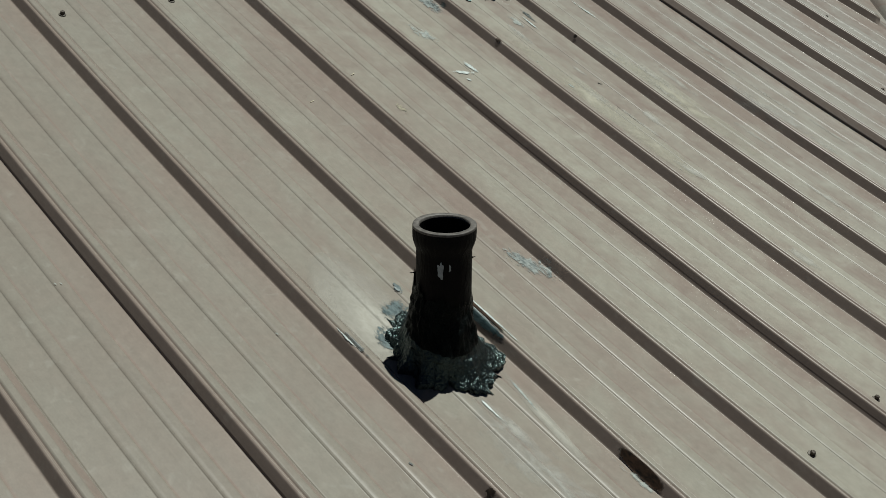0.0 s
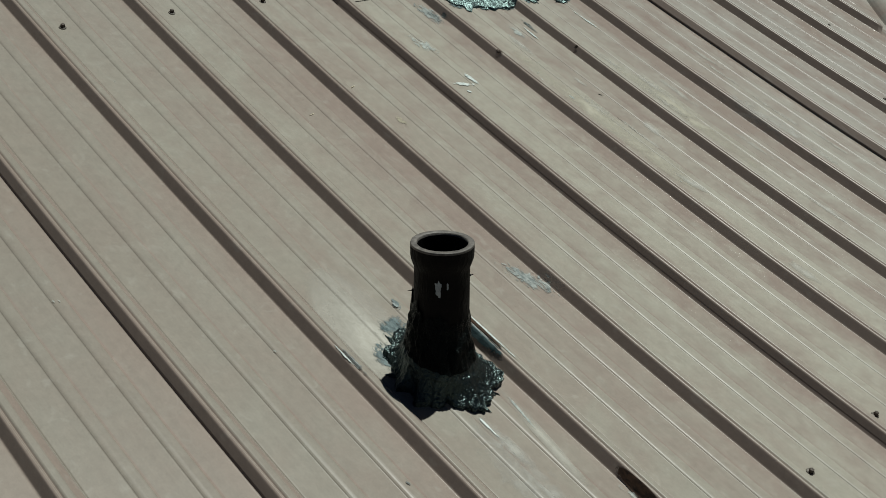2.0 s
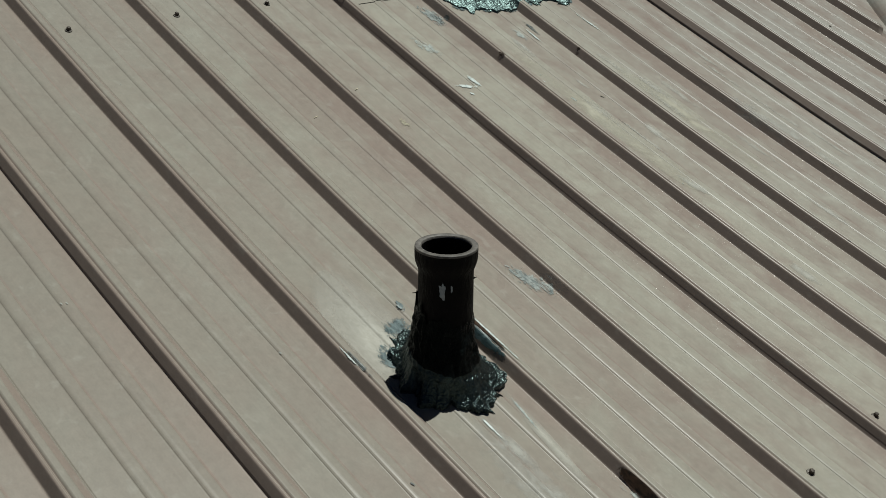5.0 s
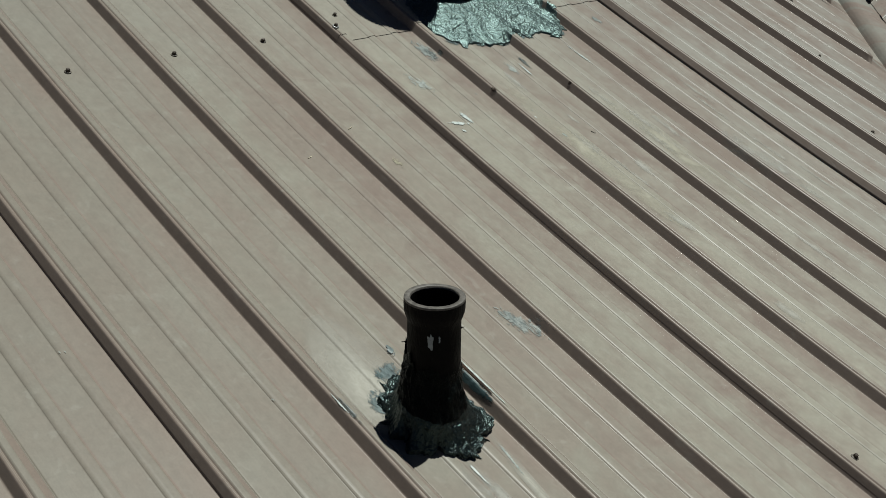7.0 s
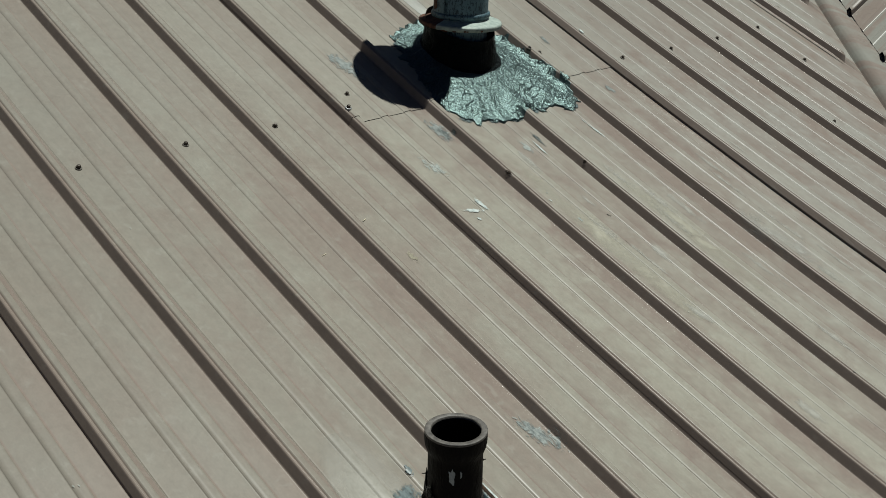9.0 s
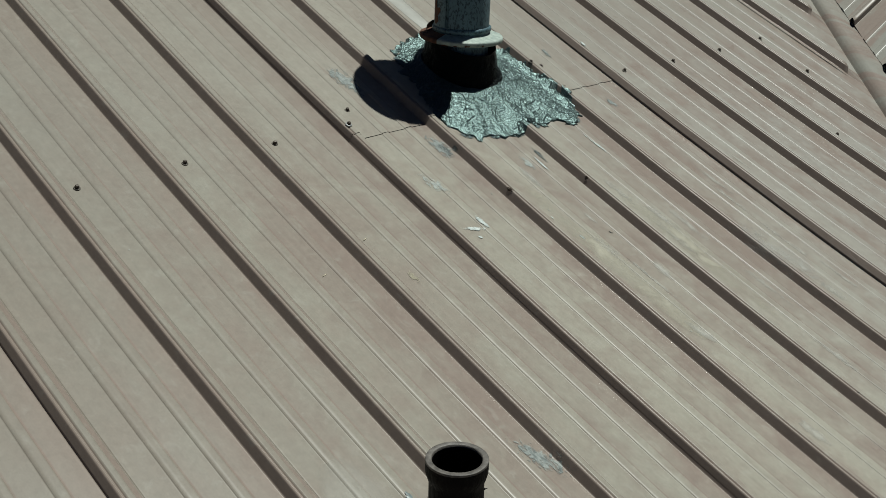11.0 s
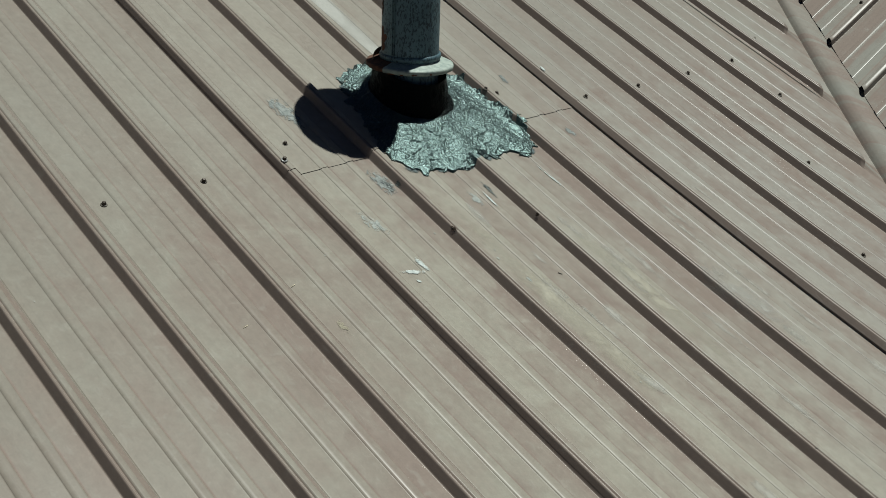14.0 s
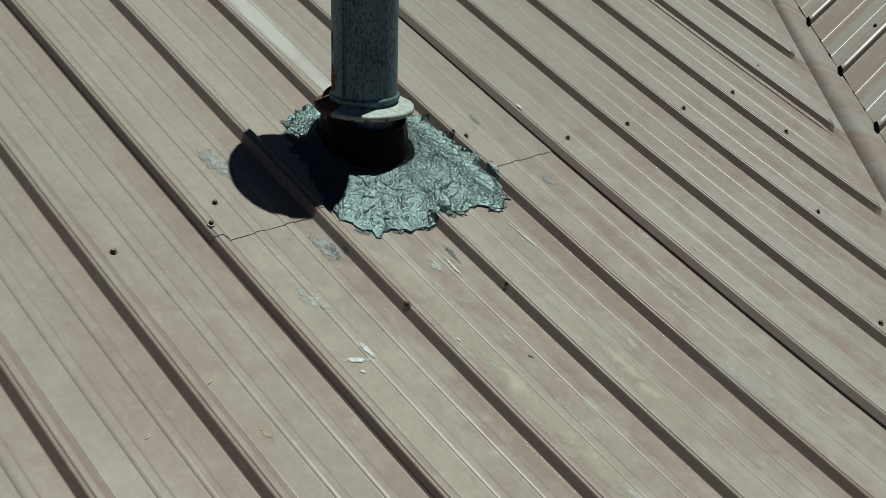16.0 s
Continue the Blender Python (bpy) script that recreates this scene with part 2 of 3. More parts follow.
SEALANT = smear_material("dried_grey_sealant", (0.10, 0.125, 0.125), (0.30, 0.335, 0.32), 0.45, 0.24, ((0.42, 0.0), (0.58, 0.8)), (90, 5, 0.65))
FILM = smear_material("thin_pale_film", (0.24, 0.29, 0.28), (0.42, 0.465, 0.44), 0.45, 0.18, ((0.42, 0.0), (0.62, 0.65)), (80, 5, 0.65))
TEAL = smear_material("thin_teal_tar_skin", (0.015, 0.028, 0.032), (0.075, 0.115, 0.12), 0.35, 0.30, ((0.47, 0.0), (0.52, 1.0)))
FRINGE = smear_material("grey_tar_fringe", (0.028, 0.046, 0.050), (0.13, 0.172, 0.174), 0.35, 0.20, ((0.46, 0.0), (0.54, 1.0)), (150, 7, 0.8))
DARKSMEAR = smear_material("thin_tar_smear", (0.02, 0.028, 0.03), (0.14, 0.16, 0.155), 0.35, 0.20)
PALE = smear_material("pale_sealant", (0.30, 0.36, 0.355), (0.54, 0.59, 0.57), 0.5, 0.31)
EVENCHALK = smear_material("even_pale_chalk", (0.385, 0.395, 0.365), (0.42, 0.43, 0.40), 0.55, 0.55, ((0.20, 0.0), (0.80, 0.8)), (10, 2, 0.4))
GLOW = smear_material("bright_pale_wash", (0.33, 0.322, 0.278), (0.40, 0.392, 0.345), 0.5, 0.40, ((0.30, 0.0), (0.90, 0.80)), (9, 2, 0.4))
CHALK = smear_material("chalky_rain_wash", (0.33, 0.33, 0.30), (0.43, 0.435, 0.40), 0.6, 0.12, ((0.30, 0.0), (0.80, 0.75)), (34, 4, 0.6))
CREAM = smear_material("creamy_rain_wash", (0.33, 0.315, 0.250), (0.41, 0.395, 0.325), 0.6, 0.22, ((0.28, 0.0), (0.80, 0.8)), (20, 3, 0.5))
STREAK = smear_material("dry_pale_streak", (0.34, 0.335, 0.295), (0.40, 0.395, 0.355), 0.5, 0.24, ((0.36, 0.0), (0.74, 0.75)), (45, 4, 0.6))
THICKCHALK = smear_material("thick_chalky_wash", (0.34, 0.34, 0.305), (0.43, 0.43, 0.39), 0.6, 0.26, ((0.28, 0.0), (0.85, 0.85)), (15, 3, 0.5))
BURNT = smear_material("burnt_rust_slot", (0.008, 0.007, 0.006), (0.055, 0.032, 0.020), 0.8, 0.42, ((0.47, 0.0), (0.51, 1.0)), (40, 3, 0.5))
YELLOWISH = smear_material("yellowish_scuff", (0.22, 0.20, 0.14), (0.40, 0.38, 0.28), 0.6, 0.14, ((0.46, 0.0), (0.56, 0.6)), (150, 4, 0.65))
RUSTSPOT = smear_material("rust_through_paint", (0.010, 0.009, 0.008), (0.05, 0.035, 0.025), 0.8, 0.24, ((0.46, 0.0), (0.50, 0.95)), (160, 5, 0.7))
FLAKE = speckled("bare_zinc_flake", (0.20, 0.24, 0.26), (0.34, 0.38, 0.40), 200, 0.5)
STRAW = speckled("dry_straw", (0.45, 0.40, 0.28), (0.65, 0.60, 0.45), 400, 0.7)


# ---------------------------------------------------------------- helpers
def part(name, bm, mat, parent=None, label="", smooth=True):
    me = bpy.data.meshes.new(name)
    bm.normal_update()
    bm.to_mesh(me)
    bm.free()
    if smooth:
        me.polygons.foreach_set("use_smooth", [True] * len(me.polygons))
    me.materials.append(mat)
    ob = new(name, me)
    if parent is not None:
        ob.parent = parent
    if label:
        tagged(ob, label)
    return ob


def empty(name, m, **tags):
    ob = new(name)
    ob.matrix_world = m
    return tagged(ob, **tags)


def sheet(columns):
    """A sheet from columns of points."""
    bm = bmesh.new()
    grid = [[bm.verts.new(p) for p in col] for col in columns]
    for a, b in zip(grid, grid[1:]):
        for i in range(len(a) - 1):
            bm.faces.new((a[i], b[i], b[i + 1], a[i + 1]))
    return bm


def lathe(profile, n=64, wobble=0.0, seed=0.0):
    """A body of revolution about z from (r, z) pairs."""
    bm = bmesh.new()
    rings = []
    for r, z in profile:
        ring = []
        for i in range(n):
            a = 2 * math.pi * i / n
            q = r * (1 + wobble * noise.noise(Vector((3 * math.cos(a), 3 * math.sin(a), 30 * z + seed))))
            ring.append(bm.verts.new((q * math.cos(a), q * math.sin(a), z)))
        rings.append(ring)
    for a, b in zip(rings, rings[1:]):
        for i in range(n):
            bm.faces.new((a[i], a[(i + 1) % n], b[(i + 1) % n], b[i]))
    return bm


def rounded(pts, r=0.0013):
    """Rounds the corners of an open profile, with a support point beyond each bend."""
    out = [pts[0]]
    for p, c, q in zip(pts, pts[1:], pts[2:]):
        p, c, q = Vector(p), Vector(c), Vector(q)
        da, db = p - c, q - c
        ra, rb = min(r, da.length * 0.4), min(r, db.length * 0.4)
        da.normalize(), db.normalize()
        if da.dot(db) < -0.9995:
            out.append(tuple(c))
            continue
        a, b = c + da * ra, c + db * rb
        for m in (c + da * min(ra * 2.2, ra + 0.003), a, c * 0.5 + (a + b) * 0.25, b, c + db * min(rb * 2.2, rb + 0.003)):
            if m.x > out[-1][0] + 1e-6:
                out.append(tuple(m))
    out.append(pts[-1])
    return out


# ---------------------------------------------------------------- near roof
PITCH = 0.2286          # rib spacing
EAVE, RIDGE = -3.0, 3.4
RIB = [(0.0, 0.0), (0.0079, 0.0170), (0.0090, 0.0181), (0.0108, 0.0188), (0.0118, 0.0188), (0.0142, 0.0158), (0.0162, 0.0186), (0.0184, 0.0193), (0.0266, 0.0189), (0.0288, 0.0161), (0.0418, 0.0042), (0.0450, 0.0)]


def minor(c):
    return [(c - 0.0106, 0.0), (c - 0.0096, 0.0012), (c - 0.0072, 0.0020), (c - 0.0046, 0.0024), (c - 0.0018, 0.0026), (c + 0.0088, 0.0024), (c + 0.0106, 0.0)]


CREASE = [(0.0463, -0.0012), (0.0479, 0.0)]      # rolled line along the foot of each rib
BAY = RIB + CREASE + minor(0.108) + minor(0.1765)


def bow(y):
    """Sag of the sheets between the purlins."""
    u = y + 0.7
    c = max(-1.1, min(1.15, u))
    z = 0.02436 * (c * c - 0.45) - 0.00353 * (c ** 3 - 0.5 * c)
    s = 0.04872 * c - 0.00353 * (3 * c * c - 0.5)
    return z + s * 0.5 * math.copysign(1 - math.exp(-abs(u - c) / 0.5), u - c) if u != c else z


def profile_z(x):
    """Height of the ribbed profile over the pan at x."""
    u = x % PITCH
    pts = BAY + [(PITCH, 0.0)]
    for (a, za), (b, zb) in zip(pts, pts[1:]):
        if a <= u <= b:
            return za + (zb - za) * (u - a) / (b - a)
    return 0.0


def surf(x, y):
    return bow(y) + profile_z(x)


def valley(x):
    """Lower edge of the near roof along the valley, in the roof frame."""
    return 0.337 + (x - 3.255) * 1.305


def dent(x, y):
    """Slight oil-canning of the flat pans."""
    return 0.0007 * noise.noise(Vector((x * 6, y * 3.2, 0))) + 0.0003 * noise.noise(Vector((x * 17, y * 9, 4)))


def panel(k, low, high, lift, parent, lip=(0.0051, 0.0070), rows=110):
    """One sheet of four ribs from the lip on seam k to the underlap on seam k + 4."""
    x0 = k * PITCH
    lx, lz = lip
    pts = [(x0 + lx - 0.0022, lz), (x0 + lx - 0.0012, lz + 0.0008)] if lx < 0 else [(x0 + lx - 0.0022, lz), (x0 + lx - 0.0020, lz + 0.0005)]
    if lx < 0:
        pts += [(x0 + 0.0006, lz + 0.0010)]
    pts += [(x0 + u - 0.0006, z + 0.0008) for u, z in RIB if z > lz + 0.002]
    pts = [p for p in pts if p[0] < x0 + RIB[8][0] - 0.002]
    pts += [(x0 + RIB[8][0], RIB[8][1] + 0.001)] + [(x0 + u, z + 0.0004) for u, z in RIB[9:11]] + [(x0 + RIB[11][0], 0.0)]
    pts += [(x0 + u, z) for u, z in BAY[len(RIB):]]
    for j in range(1, 4):
        pts += [(x0 + j * PITCH + u, z) for u, z in BAY]
    pts += [(x0 + 4 * PITCH + u, z) for u, z in RIB[:9]]
    cols = []
    upper = low > -1
    line = rounded(pts)
    if upper:
        dense = [line[0]]
        for (xa, za), (xb, zb) in zip(line, line[1:]):
            n = max(1, int((xb - xa) / 0.006))
            dense += [(xa + (xb - xa) * i / n, za + (zb - za) * i / n) for i in range(1, n + 1)]
        line = dense
    for x, z in line:
        edge = low + 0.0024 * noise.noise(Vector((x * 9, 2, 0))) + 0.0005 * noise.noise(Vector((x * 60, 6, 0))) if upper else low
        end = valley(x) + 0.072
        clip = (not upper) and end - 0.072 > low
        y0 = valley(x) if clip else edge
        ys = [y0]
        if clip:
            ys += [end, end + 0.003, end + 0.02, end + 0.05]
        else:
            ys += [y0 + 0.012, y0 + 0.03]
        y1 = ys[-1]
        ys += [y1 + (high - y1) * (i / rows) for i in range(1, rows + 1)]
        col = []
        for y in ys:
            rise = 1.0
            if clip:      # small ribs die out slowly, large ones end in a blunt pressed nose
                rise = max(0.0, min(1.0, (y - end + 0.001) / (0.003 if z > 0.004 else 0.05)))
            h = z * rise + bow(y) + dent(x, y) + lift
            if upper:
                h += 0.0011 * math.exp(-(y - y0) / 0.02) * (0.7 + noise.noise(Vector((x * 11, 5, 1))))
            if clip and y == y0:
                h -= 0.001
            col.append((x, y, h))
        cols.append(col)
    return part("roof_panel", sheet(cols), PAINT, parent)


roof = empty("roof", ROOF, label="tan painted ribbed metal roof, weathered and chalky", category="roof", kind="structure")
for k, lip in ((-12, None), (-8, None), (-4, None), (0, (0.0034, 0.0046)), (8, (0.0012, 0.0058)), (12, (-0.0095, 0.0024)), (16, None)):
    panel(k, EAVE, RIDGE, 0.0, roof, lip or (0.0051, 0.0070), 110 if lip else 50)
panel(4, EAVE, -0.015, 0.0, roof)
panel(4, -0.046, RIDGE, 0.0009, roof)

# ---------------------------------------------------------------- valley and far roof
vd = Vector((0.608, 0.794, 0))
ve = Vector((0.794, -0.608, 0))
vo = Vector((3.255, 0.337, 0))
prof = rounded([(-0.002, -0.004), (0.0, 0.0004), (0.0016, 0.0070), (0.0055, 0.0155), (0.0125, 0.0222), (0.022, 0.0268), (0.034, 0.0290), (0.048, 0.0297), (0.066, 0.0285), (0.09, 0.034), (0.22, 0.085)], 0.003)
cols = []
for a, h in prof:
    col = []
    for i in range(80):
        p = vo + vd * (-3.1 + 6.0 * i / 79) + ve * a
        col.append((p.x, p.y, h + bow(p.y) + (bow(0.1) - bow(p.y)) * min(1, max(0, (a - 0.004) / 0.05)) + 0.001 * noise.noise(Vector((a * 8, i * 0.25, 3)))))
    cols.append(col)
part("valley_flashing", sheet(cols), EVEN, roof, "folded tan metal strip along the valley")

BETA = math.atan2(0.794 * math.sin(SLOPE), 0.608)
far_org = ROOF @ (vo + ve * 0.068 + Vector((0, 0, 0.0315 + bow(0.1))))
FAR = Matrix.Translation(far_org) @ Matrix.Rotation(-BETA, 4, "Y") @ Matrix.Rotation(radians(-90), 4, "Z")
# far frame: y runs up the far slope, x runs level
far_roof = empty("far_roof", FAR, label="tan ribbed metal roof rising beyond the valley", category="roof", kind="structure")
RUN = 0.794 * math.cos(SLOPE) / (0.608 / math.cos(BETA))      # level run of the valley for each metre up the far slope


def far_panel(x0, parent):
    pts = []
    bay = [(0.0, 0.0), (0.0034, 0.0046), (0.0170, 0.0160), (0.0195, 0.0196), (0.0225, 0.0206), (0.0255, 0.0204), (0.0325, 0.0181), (0.0345, 0.0160), (0.0354, 0.0)] + [(0.216 - u, z) for u, z in reversed(minor(0.108))] + [(0.353 - u, z) for u, z in reversed(minor(0.1765))]
    for j in range(4):
        pts += [(x0 + j * PITCH + u, z) for u, z in bay]
    pts.append((x0 + 4 * PITCH, 0.0))
    cols = []
    for x, z in rounded(pts):
        y0 = -x / RUN + 0.004 * noise.noise(Vector((x * 14, 9, 0)))
        dy = (5.0 - y0) / 44
        ys = [y0, y0 + 0.005, y0 + 0.011] + [y0 + 0.02 + dy * i for i in range(0, 45)]
        flare = 0.003 * max(0.0, min(1.0, (z - 0.008) / 0.008))      # rib mouths curl open at the cut edge
        cols.append([(x + 3.0, y, z + flare * math.exp(-(y - y0) / 0.007) + dent(x, y) + 0.003 * math.exp(-(y - y0) / 0.03) * noise.noise(Vector((x * 20, 3, 3)))) for y in ys])
    ob = part("roof_panel", sheet(cols), EVEN, parent)
    ob.location.x = -3.0
    return ob


for j in range(-3, 3):
    far_panel(0.104 + j * 4 * PITCH, far_roof)

# ---------------------------------------------------------------- pipes
UP = Vector((0, math.sin(SLOPE), math.cos(SLOPE)))


def place(x, y, h=0.0):
    """Point h metres straight up from the roof's flat plane at x, y."""
    return ROOF @ (Vector((x, y, 0)) + UP * h)


V1, V2 = (0.3533, -1.0359), (1.381, 0.0931)
LEAN = Vector((0.0015, -0.0015, 0))
axis = Vector((0, 0, 0.2079)) - LEAN
vent = empty("vent_pipe", Matrix.Translation(place(*V1) + LEAN) @ Vector((0, 0, 1)).rotation_difference(axis).to_matrix().to_4x4(), label="short black tarred iron vent pipe with a worn rim", category="pipe")
part("body", lathe([(0.0405, -0.03)] + [(0.0405 - 0.001 * i / 12, 0.17 * i / 12) for i in range(13)] + [(0.0402, 0.174), (0.0425, 0.180), (0.0440, 0.185), (0.0447, 0.190),
     (0.0449, 0.198), (0.0449, 0.2045)], 72, 0.012), IRON, vent)
part("rim", lathe([(0.0449, 0.2045), (0.0449, 0.2068), (0.0446, 0.2078), (0.0440, 0.2080), (0.0372, 0.2080), (0.0360, 0.2072), (0.0354, 0.2040)], 72, 0.010), RIM, vent, "grey worn iron rim")
part("bore", lathe([(0.0354, 0.2040), (0.0352, 0.10), (0.0352, -0.10), (0.0, -0.10)], 48), IRON, vent)


def skin_patch(name, parent, radius, angle, z, width, height, mat, seed, label=""):
    """A ragged flake lying on a pipe's wall."""
    bm = bmesh.new()
    n = 22
    mid = bm.verts.new(((radius + 0.0012) * math.cos(angle), (radius + 0.0012) * math.sin(angle), z))
    ring = []
    for i in range(n):
        a = 2 * math.pi * i / n
        q = 0.65 + 0.6 * noise.noise(Vector((1.6 * math.cos(a), 1.6 * math.sin(a), seed)))
        t = angle + q * width / 2 * math.cos(a) / radius
        ring.append(bm.verts.new(((radius + 0.0007) * math.cos(t), (radius + 0.0007) * math.sin(t), z + q * height / 2 * math.sin(a))))
    for i in range(n):
        bm.faces.new((mid, ring[i], ring[(i + 1) % n]))
    return part(name, bm, mat, parent, label)


FRONT = radians(-134)      # side of the pipes that faces the open roof
skin_patch("flake", vent, 0.0402, FRONT - 0.12, 0.155, 0.014, 0.030, FLAKE, 3.0, "bare grey flake where tar came off")
skin_patch("flake", vent, 0.0402, FRONT + 0.20, 0.157, 0.005, 0.014, FLAKE, 8.0, "bare grey flake where tar came off")


def spike(parent, x, y, z, direction, length, width):
    """A dried drip of tar drawn out to a point."""
    d = Vector(direction).normalized()
    side = d.cross(Vector((0, 0, 1))).normalized()
    top = side.cross(d)
    bm = bmesh.new()
    o = Vector((x, y, z))
    rings = []
    for t, w in ((0, 1.0), (0.35, 0.75), (0.6, 0.3), (0.85, 0.35), (1.0, 0.04)):
        c = o + d * length * t + top * 0.15 * length * t * t
        rings.append([bm.verts.new(c + (side * math.cos(a) + top * math.sin(a)) * width * w) for a in (0, 1.26, 2.51, 3.77, 5.03)])
    for a, b in zip(rings, rings[1:]):
        for i in range(5):
            bm.faces.new((a[i], a[(i + 1) % 5], b[(i + 1) % 5], b[i]))
    return part("drip", bm, IRON, parent)


RIGHT = Vector((0.715, -0.70, 0))
spike(vent, RIGHT.x * -0.038, RIGHT.y * -0.038, 0.134, -RIGHT + Vector((0, 0, -0.3)), 0.010, 0.0022)
spike(vent, RIGHT.x * 0.038, RIGHT.y * 0.038, 0.158, RIGHT + Vector((0, 0, 0.1)), 0.0065, 0.002)

flue = empty("flue_pipe", Matrix.Translation(place(*V2)), label="weathered galvanised flue pipe with collar and round cap", category="pipe")
part("pipe", lathe([(0.0680, 0.05), (0.0680, 0.134), (0.0676, 0.138), (0.0676, 0.71)], 72), GALV, flue)
part("bead", lathe([(0.0683, 0.120), (0.0720, 0.122), (0.0730, 0.127), (0.0722, 0.132), (0.0683, 0.134)], 72), GALV, flue)
for da in (-0.62, -0.54):
    bm = bmesh.new()
    bmesh.ops.create_cube(bm, size=1.0, matrix=Matrix.LocRotScale((0.0680 * math.cos(FRONT + da), 0.0680 * math.sin(FRONT + da), 0.420), Euler((0, 0, FRONT + da)), (0.004, 0.0028, 0.57)))
    bmesh.ops.bevel(bm, geom=bm.edges[:], offset=0.0008, segments=2, affect="EDGES")
    part("seam", bm, GALV, flue)
skin_patch("rust", flue, 0.0678, FRONT - 1.15, 0.165, 0.040, 0.075, RUST, 2.0, "brown rust on the pipe wall")
skin_patch("rust", flue, 0.0678, FRONT - 1.20, 0.245, 0.018, 0.05, RUST, 6.0, "brown rust on the pipe wall")


def collar_bm(a0, a1, lift=0.0):
    """A sector of the dished collar with a thick, chipped rim."""
    prof = [(0.0680, 0.119), (0.074, 0.1172), (0.086, 0.1140), (0.0975, 0.1118), (0.1018, 0.1105), (0.1032, 0.1080), (0.1030, 0.1015), (0.0995, 0.0990), (0.070, 0.101)]
    n = max(6, int(96 * (a1 - a0) / (2 * math.pi)))
    cols = []
    for i in range(n + 1):
        a = a0 + (a1 - a0) * i / n
        col = []
        for r, z in prof:
            if r > 0.095:
                r += 0.0012 * noise.noise(Vector((9 * math.cos(a), 9 * math.sin(a), 1)))
                z += 0.0012 * noise.noise(Vector((12 * math.cos(a), 12 * math.sin(a), 5)))
            col.append((r * math.cos(a), r * math.sin(a), z + lift - 0.035 * r * math.cos(a - FRONT - 1.5)))
        cols.append(col)
    return sheet(cols)


collar = part("collar", collar_bm(FRONT - 0.62, FRONT + 3.6), WHITE, flue, "chalky white painted metal collar")
part("rust", collar_bm(FRONT + 3.6, FRONT - 0.62 + 2 * math.pi), RUST, collar, "brown rusted stretch of the collar")
for da, wide, seed in ((-0.42, 0.024, 4.0), (-0.15, 0.012, 7.0), (0.12, 0.016, 9.0), (0.52, 0.010, 12.0)):
    skin_patch("rust_stain", collar, 0.1030, FRONT + da, 0.1012, wide, 0.006, RUST, seed, "brown rust stain on the rim")
CAP_H = 0.70
part("cap", lathe([(0.0, CAP_H + 0.05), (0.05, CAP_H + 0.035), (0.118, CAP_H), (0.121, CAP_H - 0.004), (0.121, CAP_H - 0.02), (0.119, CAP_H - 0.02), (0.117, CAP_H - 0.004), (0.0, CAP_H + 0.03)], 72), GALV, flue)


# ---------------------------------------------------------------- tar
def outline(knots):
    """A closed radius from (degrees, metres) knots, eased between them."""
    knots = sorted(knots)
    knots = knots + [(knots[0][0] + 360, knots[0][1])]

    def radius(a):
        d = (math.degrees(a) - knots[0][0]) % 360 + knots[0][0]
        for (a0, v0), (a1, v1) in zip(knots, knots[1:]):
            if a0 <= d <= a1:
                t = (d - a0) / (a1 - a0)
                return v0 + (v1 - v0) * t * t * (3 - 2 * t)
        return knots[0][1]
    return radius


# the ribbed profile as tar fills it: no flank steeper than the tar will stand
FILLED = [max(profile_z(i / 2000 + d * 0.004) - abs(d) * 0.004 * 0.36 for d in range(-13, 14)) for i in range(int(PITCH * 2000) + 2)]


